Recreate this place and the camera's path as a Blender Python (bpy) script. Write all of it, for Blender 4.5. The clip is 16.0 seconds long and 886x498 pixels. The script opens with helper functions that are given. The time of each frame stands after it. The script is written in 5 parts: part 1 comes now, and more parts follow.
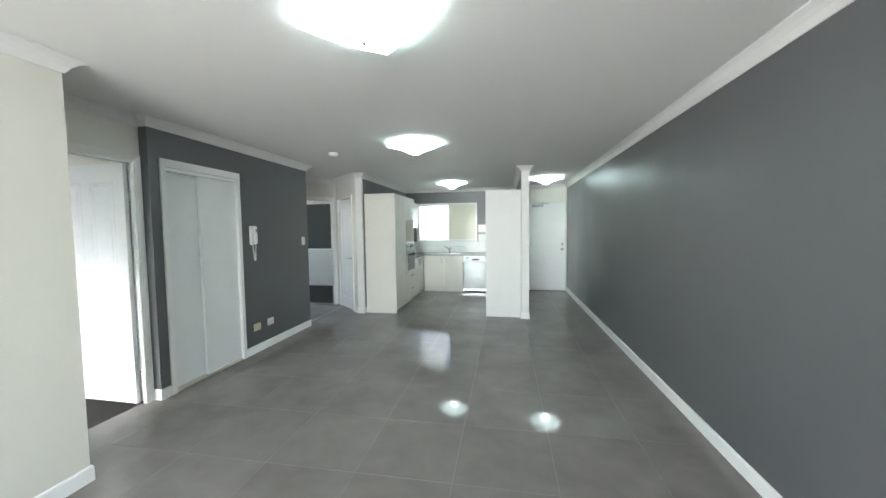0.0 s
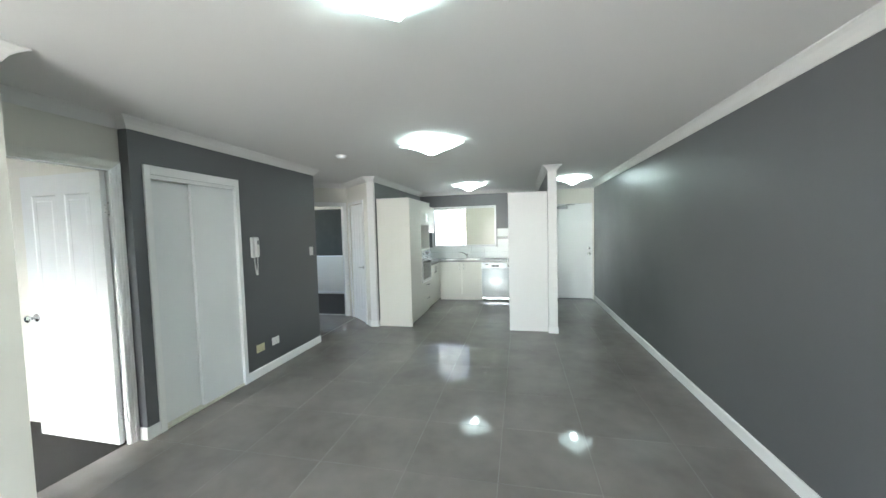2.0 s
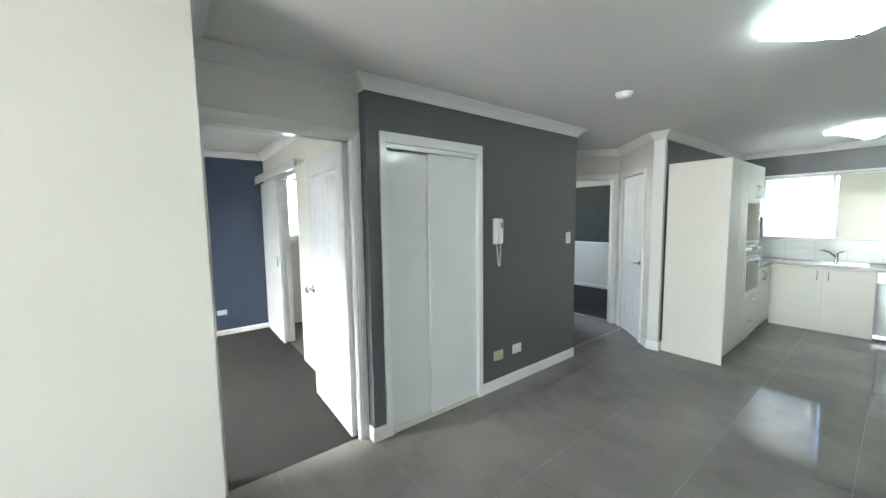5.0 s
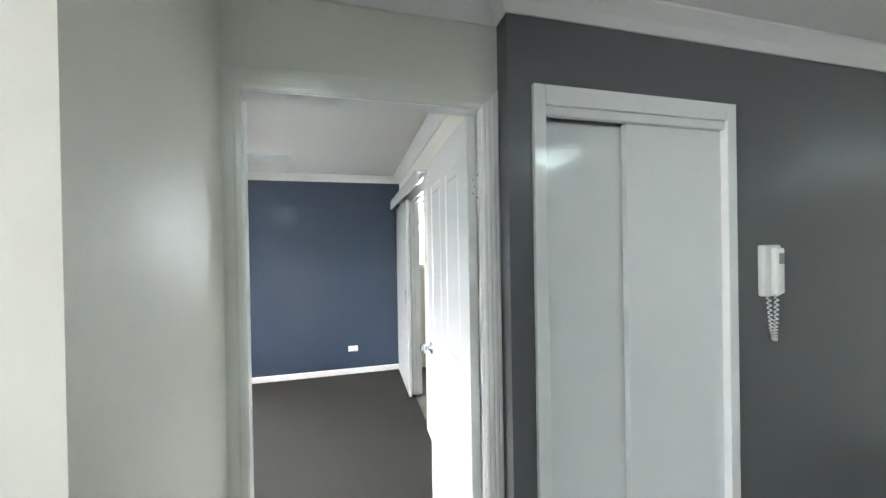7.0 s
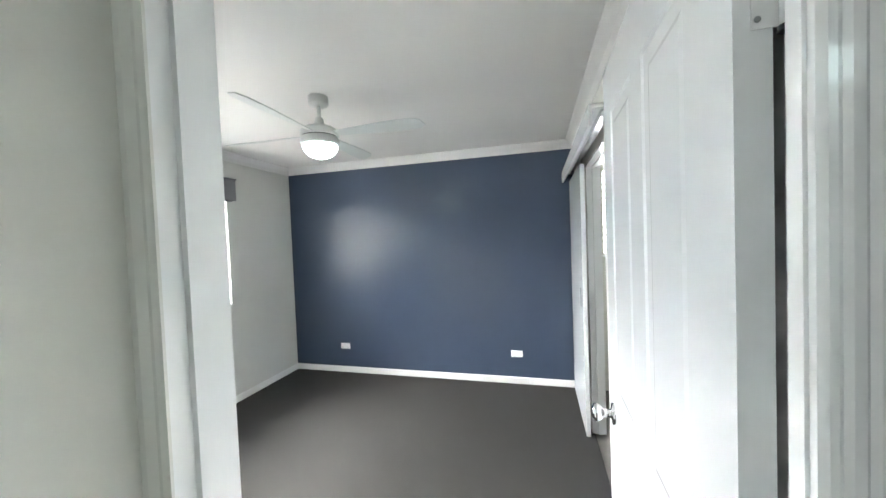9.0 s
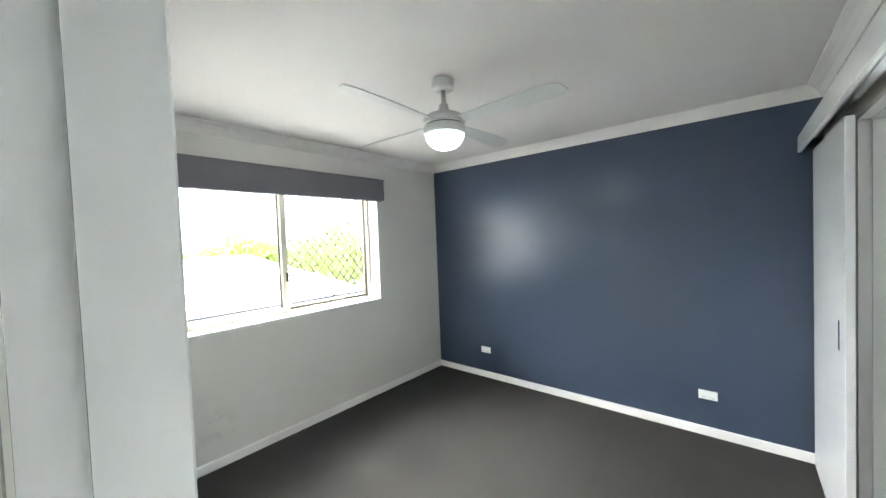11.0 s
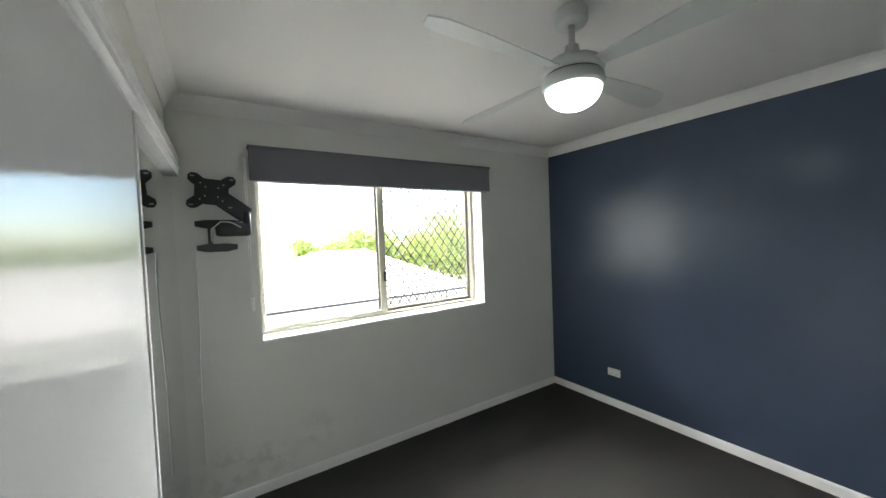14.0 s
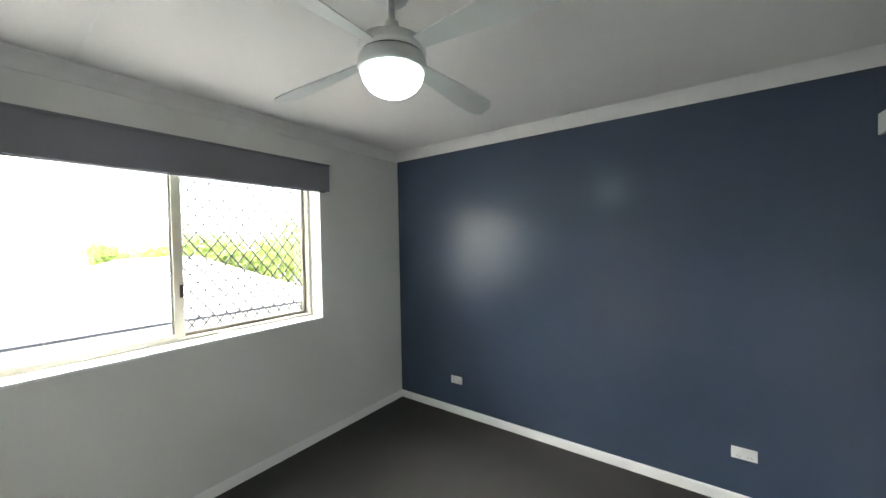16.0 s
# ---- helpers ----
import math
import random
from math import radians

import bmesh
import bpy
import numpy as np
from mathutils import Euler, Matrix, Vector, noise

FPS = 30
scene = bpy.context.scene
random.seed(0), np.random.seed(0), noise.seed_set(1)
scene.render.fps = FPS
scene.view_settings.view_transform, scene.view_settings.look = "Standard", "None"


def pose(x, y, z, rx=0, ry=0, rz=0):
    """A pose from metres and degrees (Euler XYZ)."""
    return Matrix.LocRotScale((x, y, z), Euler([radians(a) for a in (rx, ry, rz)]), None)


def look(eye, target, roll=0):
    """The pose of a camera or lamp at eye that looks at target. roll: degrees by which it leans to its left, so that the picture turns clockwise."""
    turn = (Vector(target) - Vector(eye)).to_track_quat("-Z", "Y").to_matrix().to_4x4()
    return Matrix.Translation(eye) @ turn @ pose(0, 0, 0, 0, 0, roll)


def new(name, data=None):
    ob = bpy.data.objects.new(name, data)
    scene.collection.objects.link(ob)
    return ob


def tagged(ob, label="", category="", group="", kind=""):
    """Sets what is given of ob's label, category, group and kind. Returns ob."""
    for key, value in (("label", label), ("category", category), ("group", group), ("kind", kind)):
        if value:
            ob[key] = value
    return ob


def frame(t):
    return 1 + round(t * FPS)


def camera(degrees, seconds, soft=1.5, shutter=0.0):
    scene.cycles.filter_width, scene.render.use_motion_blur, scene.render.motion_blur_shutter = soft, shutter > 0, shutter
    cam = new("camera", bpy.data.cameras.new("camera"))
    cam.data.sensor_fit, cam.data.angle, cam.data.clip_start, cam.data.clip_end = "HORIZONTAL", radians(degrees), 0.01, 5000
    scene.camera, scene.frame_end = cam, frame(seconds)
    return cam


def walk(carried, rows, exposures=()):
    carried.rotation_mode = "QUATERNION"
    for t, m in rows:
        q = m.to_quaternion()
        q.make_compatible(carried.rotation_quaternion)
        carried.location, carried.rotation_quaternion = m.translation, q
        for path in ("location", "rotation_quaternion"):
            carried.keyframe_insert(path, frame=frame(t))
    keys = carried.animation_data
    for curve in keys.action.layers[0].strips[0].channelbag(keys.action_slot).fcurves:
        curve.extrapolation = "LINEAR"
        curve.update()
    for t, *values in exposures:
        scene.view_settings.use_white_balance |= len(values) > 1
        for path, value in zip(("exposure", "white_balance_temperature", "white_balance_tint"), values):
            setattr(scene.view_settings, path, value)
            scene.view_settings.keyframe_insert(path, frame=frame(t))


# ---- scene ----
cam = camera(102.9, 16.0)
PATH = [
    (0, (-0.987, 0.78, 1.471), (-1.336, 2.746, 1.356), -0.7),
    (0.5, (-0.967, 0.952, 1.48), (-1.425, 2.897, 1.39), 0.4),
    (1, (-0.925, 1.068, 1.537), (-1.378, 3.013, 1.434), 0.3),
    (1.5, (-0.998, 1.125, 1.56), (-1.456, 3.069, 1.454), -0.3),
    (2, (-1.142, 1.231, 1.552), (-1.568, 3.182, 1.446), -1.5),
    (2.5, (-1.191, 1.389, 1.546), (-1.833, 3.28, 1.439), -2.3),
    (3, (-1.245, 1.584, 1.553), (-2.07, 3.401, 1.423), -0.8),
    (3.5, (-1.402, 1.778, 1.54), (-2.307, 3.557, 1.421), 0.0),
    (4, (-1.589, 1.973, 1.548), (-2.657, 3.657, 1.393), -1.9),
    (4.5, (-1.727, 2.184, 1.552), (-3.124, 3.61, 1.433), -0.4),
    (4.7, (-1.753, 2.226, 1.55), (-3.233, 3.563, 1.405), -0.6),
    (6.8, (-2.706, 2.764, 1.518), (-4.629, 3.312, 1.472), 0.2),
    (7, (-2.813, 2.787, 1.545), (-4.752, 3.278, 1.534), -1.0),
    (7.5, (-3.042, 2.859, 1.538), (-5.033, 3.051, 1.494), -0.9),
    (8, (-3.239, 2.95, 1.555), (-5.235, 2.852, 1.485), -0.2),
    (8.5, (-3.467, 2.967, 1.538), (-5.449, 2.694, 1.519), -0.1),
    (9, (-3.636, 3.004, 1.532), (-5.566, 2.484, 1.472), -2.2),
    (9.5, (-3.75, 3.048, 1.544), (-5.516, 2.109, 1.512), -0.9),
    (9.7, (-3.783, 3.079, 1.562), (-5.495, 2.045, 1.523), -2.0),
    (11.8, (-4.156, 2.807, 1.579), (-5.634, 1.461, 1.523), -1.9),
    (12, (-4.162, 2.768, 1.59), (-5.626, 1.406, 1.536), -2.4),
    (12.5, (-4.218, 2.718, 1.588), (-5.497, 1.184, 1.491), -2.4),
    (13, (-4.276, 2.707, 1.586), (-5.303, 0.992, 1.507), -1.8),
    (13.5, (-4.326, 2.691, 1.574), (-5.315, 0.955, 1.479), -2.3),
    (14, (-4.381, 2.605, 1.583), (-5.459, 0.922, 1.515), -2.3),
    (14.5, (-4.435, 2.535, 1.576), (-5.65, 0.948, 1.518), -2.4),
    (15, (-4.493, 2.511, 1.561), (-5.801, 1.0, 1.48), -2.5),
    (15.5, (-4.586, 2.521, 1.563), (-6.005, 1.113, 1.553), -1.5),
    (16, (-4.699, 2.555, 1.564), (-6.317, 1.38, 1.52), -1.1),
]
EXPO = [(0.0, 3.82, 6250, 7.5), (1.0, 3.86, 6250, 7.5), (3.0, 3.98, 6250, 7.5), (4.7, 4.0, 6250, 7.5), (6.8, 4.02, 6250, 9.5), (7.5, 4.03, 6240, 10), (8.2, 4.13, 6240, 10.5), (8.7, 4.17, 6240, 10.5), (9.5, 4.06, 6250, 10), (12.0, 3.60, 6380, 9), (13.0, 3.16, 6450, 9), (14.5, 2.77, 6380, 8), (15.2, 2.92, 6380, 8), (16.0, 3.27, 6380, 8)]
walk(cam, [(t, look(eye, target, roll)) for t, eye, target, roll in PATH], EXPO)

# ---------------------------------------------------------------- world, sun, daylight
SUN_EL, SUN_AZ = 60.0, 84.0
world = bpy.data.worlds.new("sky")
scene.world = world
world.use_nodes = True
wn = world.node_tree
sky = wn.nodes.new("ShaderNodeTexSky")
sky.sky_type = 'NISHITA'
sky.sun_disc = False
sky.sun_elevation, sky.sun_rotation = radians(SUN_EL), radians(SUN_AZ)
wn.links.new(sky.outputs[0], wn.nodes["Background"].inputs[0])
wn.nodes["Background"].inputs[1].default_value = 0.15

sun = new("sun", bpy.data.lights.new("sun", 'SUN'))
sun.data.energy, sun.data.angle, sun.data.color = 4.5, radians(0.6), (1.0, 0.95, 0.87)
sun.matrix_world = look((0, 0, 20), (-math.sin(radians(SUN_AZ)) * math.cos(radians(SUN_EL)) * 10, -math.cos(radians(SUN_AZ)) * math.cos(radians(SUN_EL)) * 10, 20 - 10 * math.sin(radians(SUN_EL))))


def area_lamp(name, eye, target, w, h, watts, color=(0.93, 0.97, 1.0)):
    """An added area lamp standing in for daylight at or outside an opening."""
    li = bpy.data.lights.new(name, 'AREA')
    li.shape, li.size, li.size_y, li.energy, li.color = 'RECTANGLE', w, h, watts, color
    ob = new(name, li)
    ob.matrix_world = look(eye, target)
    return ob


# stands in for sky light; outside, placed above the camera's line of sight
area_lamp("bedroom_daylight", (-5.5, -1.6, 2.8), (-5.1, 2.9, 0.85), 4.0, 1.1, 130, (1.0, 0.97, 0.92))
# added fill lamp below the sill, standing in for sun bounced off the roof
area_lamp("bedroom_bounce_fill", (-5.5, -0.95, 0.30), (-5.5, 1.3, 2.44), 2.2, 0.7, 0.45, (1.0, 0.66, 0.50))
area_lamp("living_daylight", (-2.0, -2.66, 1.08), (-0.9, 2, 1.15), 2.3, 2.0, 17.5, (1.0, 0.985, 0.95))
area_lamp("kitchen_daylight", (-2.78, 9.56, 1.62), (-2.78, 5, 1.4), 0.62, 0.8, 0.5, (1.0, 0.99, 0.97))
area_lamp("ensuite_daylight", (-7.5, 3.9, 1.72), (-5, 3.9, 1.6), 0.6, 0.8, 2.5)
# added fill lamp in a made-up opening, to brighten the second bedroom
area_lamp("second_bedroom_fill", (-8.26, 7.4, 1.5), (-5, 7.4, 1.0), 1.4, 1.1, 1.3)



# ---------------------------------------------------------------- materials
def mat(name, color, rough=0.5, metal=0.0, var=0.06, scale=3.0, fine=60.0, bump=0.05, spec=0.5, coat=0.0, island=0.0, scuffs=()):
    """Painted or plain surface: two scales of colour variation, fine relief and uneven gloss."""
    m = bpy.data.materials.new(name)
    m.use_nodes = True
    t = m.node_tree
    N, L = t.nodes, t.links
    p = N["Principled BSDF"]
    p.inputs["Roughness"].default_value = rough
    p.inputs["Metallic"].default_value = metal
    p.inputs["Specular IOR Level"].default_value = spec
    p.inputs["Coat Weight"].default_value = coat
    p.inputs["Coat Roughness"].default_value = 0.08
    co = N.new("ShaderNodeTexCoord")
    geo = N.new("ShaderNodeNewGeometry")
    src = geo.outputs["Position"]
    a = N.new("ShaderNodeTexNoise")
    a.inputs["Scale"].default_value, a.inputs["Detail"].default_value = scale, 5
    b = N.new("ShaderNodeTexNoise")
    b.inputs["Scale"].default_value, b.inputs["Detail"].default_value = fine, 3
    L.new(src, a.inputs["Vector"])
    L.new(src, b.inputs["Vector"])
    mix = N.new("ShaderNodeMath")
    mix.operation = 'MULTIPLY_ADD'
    L.new(a.outputs["Fac"], mix.inputs[0])
    mix.inputs[1].default_value = 0.7
    half = N.new("ShaderNodeMath")
    half.operation = 'MULTIPLY'
    L.new(b.outputs["Fac"], half.inputs[0])
    half.inputs[1].default_value = 0.3
    L.new(half.outputs[0], mix.inputs[2])
    r = N.new("ShaderNodeMapRange")
    r.inputs["From Min"].default_value, r.inputs["From Max"].default_value = 0.3, 0.7
    r.inputs["To Min"].default_value, r.inputs["To Max"].default_value = 1 - var, 1 + var
    L.new(mix.outputs[0], r.inputs["Value"])
    val = r.outputs[0]
    if island:
        oi = N.new("ShaderNodeObjectInfo")
        q = N.new("ShaderNodeMapRange")
        q.inputs["To Min"].default_value, q.inputs["To Max"].default_value = 1 - island, 1 + island
        L.new(oi.outputs["Random"], q.inputs["Value"])
        mu = N.new("ShaderNodeMath")
        mu.operation = 'MULTIPLY'
        L.new(val, mu.inputs[0])
        L.new(q.outputs[0], mu.inputs[1])
        val = mu.outputs[0]
    for centre, radius in scuffs:
        dist = N.new("ShaderNodeVectorMath")
        dist.operation = 'DISTANCE'
        dist.inputs[1].default_value = centre
        L.new(src, dist.inputs[0])
        fall = N.new("ShaderNodeMapRange")
        fall.inputs["From Min"].default_value, fall.inputs["From Max"].default_value = 0.0, radius
        fall.inputs["To Min"].default_value, fall.inputs["To Max"].default_value = 1.0, 0.0
        L.new(dist.outputs["Value"], fall.inputs["Value"])
        patch = N.new("ShaderNodeTexNoise")
        patch.inputs["Scale"].default_value, patch.inputs["Detail"].default_value = 14.0, 6
        L.new(src, patch.inputs["Vector"])
        cut = N.new("ShaderNodeMapRange")
        cut.inputs["From Min"].default_value, cut.inputs["From Max"].default_value = 0.46, 0.62
        L.new(patch.outputs["Fac"], cut.inputs["Value"])
        both = N.new("ShaderNodeMath")
        both.operation = 'MULTIPLY'
        L.new(fall.outputs[0], both.inputs[0])
        L.new(cut.outputs[0], both.inputs[1])
        keep = N.new("ShaderNodeMapRange")
        keep.inputs["To Min"].default_value, keep.inputs["To Max"].default_value = 1.0, 0.78
        L.new(both.outputs[0], keep.inputs["Value"])
        mul = N.new("ShaderNodeMath")
        mul.operation = 'MULTIPLY'
        L.new(val, mul.inputs[0])
        L.new(keep.outputs[0], mul.inputs[1])
        val = mul.outputs[0]
    vm = N.new("ShaderNodeVectorMath")
    vm.operation = 'SCALE'
    vm.inputs[0].default_value = color
    L.new(val, vm.inputs["Scale"])
    L.new(vm.outputs[0], p.inputs["Base Color"])
    rr = N.new("ShaderNodeMapRange")
    rr.inputs["From Min"].default_value, rr.inputs["From Max"].default_value = 0.3, 0.7
    rr.inputs["To Min"].default_value, rr.inputs["To Max"].default_value = max(rough * 0.85, 0.02), min(rough * 1.15, 1)
    L.new(a.outputs["Fac"], rr.inputs["Value"])
    L.new(rr.outputs[0], p.inputs["Roughness"])
    if bump:
        bu = N.new("ShaderNodeBump")
        bu.inputs["Strength"].default_value = bump
        bu.inputs["Distance"].default_value = 0.004
        L.new(b.outputs["Fac"], bu.inputs["Height"])
        L.new(bu.outputs[0], p.inputs["Normal"])
    return m


def stretched(m, amount, tangent):
    """Fine parallel grain that smears reflections along one direction."""
    t = m.node_tree
    p = t.nodes["Principled BSDF"]
    p.inputs["Anisotropic"].default_value = amount
    v = t.nodes.new("ShaderNodeCombineXYZ")
    for i in range(3):
        v.inputs[i].default_value = tangent[i]
    t.links.new(v.outputs[0], p.inputs["Tangent"])
    return m


def glow(name, color, strength):
    m = bpy.data.materials.new(name)
    m.use_nodes = True
    p = m.node_tree.nodes["Principled BSDF"]
    p.inputs["Base Color"].default_value = (0.9, 0.9, 0.9, 1)
    p.inputs["Emission Color"].default_value = (*color, 1)
    p.inputs["Emission Strength"].default_value = strength
    return m


def lamp_glass(name, color, core, rim, radius):
    """Opal glass, brightest in front of the bulb."""
    m = glow(name, color, 1.0)
    t = m.node_tree
    co = t.nodes.new("ShaderNodeTexCoord")
    ln = t.nodes.new("ShaderNodeVectorMath")
    ln.operation = 'MULTIPLY'
    ln.inputs[1].default_value = (1, 1, 0)
    le = t.nodes.new("ShaderNodeVectorMath")
    le.operation = 'LENGTH'
    mr = t.nodes.new("ShaderNodeMapRange")
    mr.interpolation_type = 'SMOOTHSTEP'
    mr.inputs["From Min"].default_value, mr.inputs["From Max"].default_value = 0.0, radius
    mr.inputs["To Min"].default_value, mr.inputs["To Max"].default_value = core, rim
    t.links.new(co.outputs["Object"], ln.inputs[0])
    t.links.new(ln.outputs[0], le.inputs[0])
    t.links.new(le.outputs["Value"], mr.inputs["Value"])
    t.links.new(mr.outputs[0], t.nodes["Principled BSDF"].inputs["Emission Strength"])
    return m


def clear_glass(name):
    m = bpy.data.materials.new(name)
    m.use_nodes = True
    p = m.node_tree.nodes["Principled BSDF"]
    p.inputs["Base Color"].default_value = (0.97, 0.99, 0.98, 1)
    p.inputs["Roughness"].default_value = 0.0
    p.inputs["Transmission Weight"].default_value = 1.0
    p.inputs["IOR"].default_value = 1.45
    return m


WHITE_WALL = mat("white_wall_paint", (0.66, 0.645, 0.585), 0.5, var=0.025, scale=1.5, fine=180, bump=0.06)
SCUFFED_WALL = mat("scuffed_white_wall_paint", (0.66, 0.655, 0.625), 0.5, var=0.03, scale=1.5, fine=180, bump=0.06, scuffs=(((-4.36, 0.1, 0.2), 0.22), ((-4.62, 0.1, 0.22), 0.2), ((-4.9, 0.1, 0.3), 0.15)))
WALL_GLOSS = mat("semi_gloss_wall_paint", (0.70, 0.69, 0.64), 0.17, var=0.02, scale=1.5, fine=120, bump=0.02)
DARK_WALL = mat("charcoal_wall_paint", (0.112, 0.115, 0.119), 0.37, var=0.05, scale=1.2, fine=160, bump=0.05)
BLUE_WALL = mat("navy_wall_paint", (0.056, 0.075, 0.116), 0.225, var=0.05, scale=1.2, fine=140, bump=0.12)
CEILING = mat("ceiling_paint", (0.71, 0.70, 0.685), 0.8, var=0.02, scale=1.0, fine=150, bump=0.05)
GLOSS_WHITE = mat("gloss_white_enamel", (0.83, 0.83, 0.82), 0.10, var=0.015, scale=3, fine=40, bump=0.01)
CREAM = mat("cream_laminate", (0.72, 0.70, 0.64), 0.36, var=0.02, scale=2, fine=90, bump=0.01)
DOOR_PAINT = mat("white_door_paint", (0.79, 0.80, 0.80), 0.13, var=0.015, scale=2, fine=60, bump=0.02)
ROBE_WHITE = stretched(mat("gloss_white_panel", (0.60, 0.60, 0.59), 0.20, var=0.01, scale=1, fine=30, bump=0.003, spec=0.9), 0.96, (0, 1, 0))
GROUT = mat("grey_grout", (0.25, 0.245, 0.23), 0.85, var=0.08, scale=4, fine=120)
TILE = mat("grey_porcelain_tile", (0.204, 0.188, 0.174), 0.06, var=0.20, scale=1.6, fine=7, bump=0.003, island=0.03, spec=0.19)
CARPET = mat("grey_carpet", (0.049, 0.047, 0.0445), 0.95, var=0.12, scale=2.5, fine=420, bump=0.9, spec=0.1)
STEEL = mat("brushed_steel", (0.62, 0.62, 0.63), 0.21, metal=1.0, var=0.04, scale=8, fine=120, bump=0.01)
CHROME = mat("chrome", (0.75, 0.75, 0.76), 0.12, metal=1.0, var=0.02)
SATIN_STEEL = stretched(mat("satin_steel", (0.84, 0.85, 0.86), 0.5, metal=0.6, var=0.03, scale=8, fine=160, bump=0.0), 0.92, (0, 0, 1))
DARK_STEEL = mat("dull_grey_metal", (0.30, 0.31, 0.32), 0.45, metal=0.5, var=0.05)
END_WHITE = mat("satin_white_paint", (0.74, 0.735, 0.72), 0.42, var=0.02, scale=2, fine=90, bump=0.02)
BLACK_GLASS = mat("black_oven_glass", (0.02, 0.02, 0.022), 0.08, var=0.05)
BLACK = mat("black_metal", (0.02, 0.02, 0.022), 0.45, var=0.08, scale=8)
STONE = mat("grey_benchtop", (0.28, 0.275, 0.26), 0.21, var=0.12, scale=60, fine=300)
SPLASH = mat("white_glazed_tile", (0.72, 0.74, 0.72), 0.09, var=0.02, island=0.02, spec=0.25)
BLIND = mat("charcoal_blind_cloth", (0.172, 0.172, 0.192), 0.85, var=0.05, scale=6, fine=500, bump=0.2)
DARK_BLIND = mat("dark_green_grey_blind_cloth", (0.055, 0.066, 0.066), 0.85, var=0.05, scale=6, fine=500, bump=0.2)
CREAM_BLIND = mat("cream_blind_cloth", (0.62, 0.60, 0.50), 0.8, var=0.03, scale=6, fine=400, bump=0.0, coat=0.4)
SHEER = mat("sheer_white_cloth", (0.80, 0.79, 0.76), 0.9, var=0.03, scale=8, fine=500, bump=0.0)
st = SHEER.node_tree
s_tl, s_mx = st.nodes.new("ShaderNodeBsdfTranslucent"), st.nodes.new("ShaderNodeMixShader")
s_tl.inputs["Color"].default_value = (0.82, 0.81, 0.78, 1)
s_mx.inputs[0].default_value = 0.6
st.links.new(st.nodes["Principled BSDF"].outputs[0], s_mx.inputs[1])
st.links.new(s_tl.outputs[0], s_mx.inputs[2])
st.links.new(s_mx.outputs[0], st.nodes["Material Output"].inputs["Surface"])
ALU = mat("cream_aluminium", (0.62, 0.60, 0.50), 0.35, var=0.03)
BRONZE = mat("dull_bronze_aluminium", (0.24, 0.215, 0.165), 0.4, var=0.04)
PLASTIC = mat("white_plastic", (0.78, 0.78, 0.76), 0.36, var=0.015)
YELLOWED = mat("yellowed_plastic", (0.62, 0.60, 0.38), 0.4, var=0.03)
MESH_GREY = mat("security_mesh_metal", (0.07, 0.062, 0.055), 0.5, metal=0.3, var=0.1)
FANBODY = mat("white_fan_enamel", (0.56, 0.58, 0.57), 0.36, var=0.015)
MIRROR = mat("mirror_silver", (0.80, 0.84, 0.82), 0.015, metal=1.0, var=0.0, bump=0)
GLASS = clear_glass("window_glass")
LAMP_GLASS = lamp_glass("opal_lamp_glass", (0.80, 1.0, 0.97), 29.0, 0.62, 0.08)
FAN_GLASS = lamp_glass("opal_fan_glass", (0.82, 1.0, 0.96), 2.6, 0.6, 0.11)


# ---------------------------------------------------------------- building helpers
def link(name, bm, material, parent=None):
    me = bpy.data.meshes.new(name)
    bmesh.ops.recalc_face_normals(bm, faces=bm.faces)
    bm.to_mesh(me)
    bm.free()
    for one in (material if isinstance(material, (list, tuple)) else [material]):
        me.materials.append(one)
    ob = new(name, me)
    if parent is not None:
        ob.parent = parent
    return ob


def part(name, bm, material, parent, label=""):
    return tagged(link(name, bm, material, parent), label)


def structure(name, bm, material, label, category):
    return tagged(link(name, bm, material), label, category, kind="structure")


def thing(name, at, label, category, group="", rz=0.0):
    ob = new(name)
    ob.empty_display_size = 0.1
    ob.matrix_world = pose(*at, 0, 0, rz)
    return tagged(ob, label, category, group)


def box(bm, x0, y0, z0, x1, y1, z1, bevel=0.0, seg=2, m=None):
    lo = (min(x0, x1), min(y0, y1), min(z0, z1))
    hi = (max(x0, x1), max(y0, y1), max(z0, z1))
    vs = [bm.verts.new((x, y, z)) for x in (lo[0], hi[0]) for y in (lo[1], hi[1]) for z in (lo[2], hi[2])]
    fs = [bm.faces.new([vs[i] for i in q]) for q in ((0, 1, 3, 2), (4, 6, 7, 5), (0, 4, 5, 1), (2, 3, 7, 6), (0, 2, 6, 4), (1, 5, 7, 3))]
    if m is not None:
        for v in vs:
            v.co = m @ v.co
    if bevel:
        bmesh.ops.bevel(bm, geom=list({e for f in fs for e in f.edges}), offset=bevel, segments=seg, affect='EDGES', profile=0.6)
    return bm


def nb():
    return bmesh.new()


def cube(*a, **k):
    return box(bmesh.new(), *a, **k)


def tube(bm, p0, p1, r0, r1=None, n=16, caps=True):
    r1 = r0 if r1 is None else r1
    p0, p1 = Vector(p0), Vector(p1)
    q = (p1 - p0).to_track_quat('Z', 'Y')
    rings = []
    for p, r in ((p0, r0), (p1, r1)):
        rings.append([bm.verts.new(p + q @ Vector((r * math.cos(2 * math.pi * i / n), r * math.sin(2 * math.pi * i / n), 0))) for i in range(n)])
    for i in range(n):
        f = bm.faces.new((rings[0][i], rings[0][(i + 1) % n], rings[1][(i + 1) % n], rings[1][i]))
        f.smooth = True
    if caps:
        bm.faces.new(rings[0][::-1])
        bm.faces.new(rings[1])
    return bm


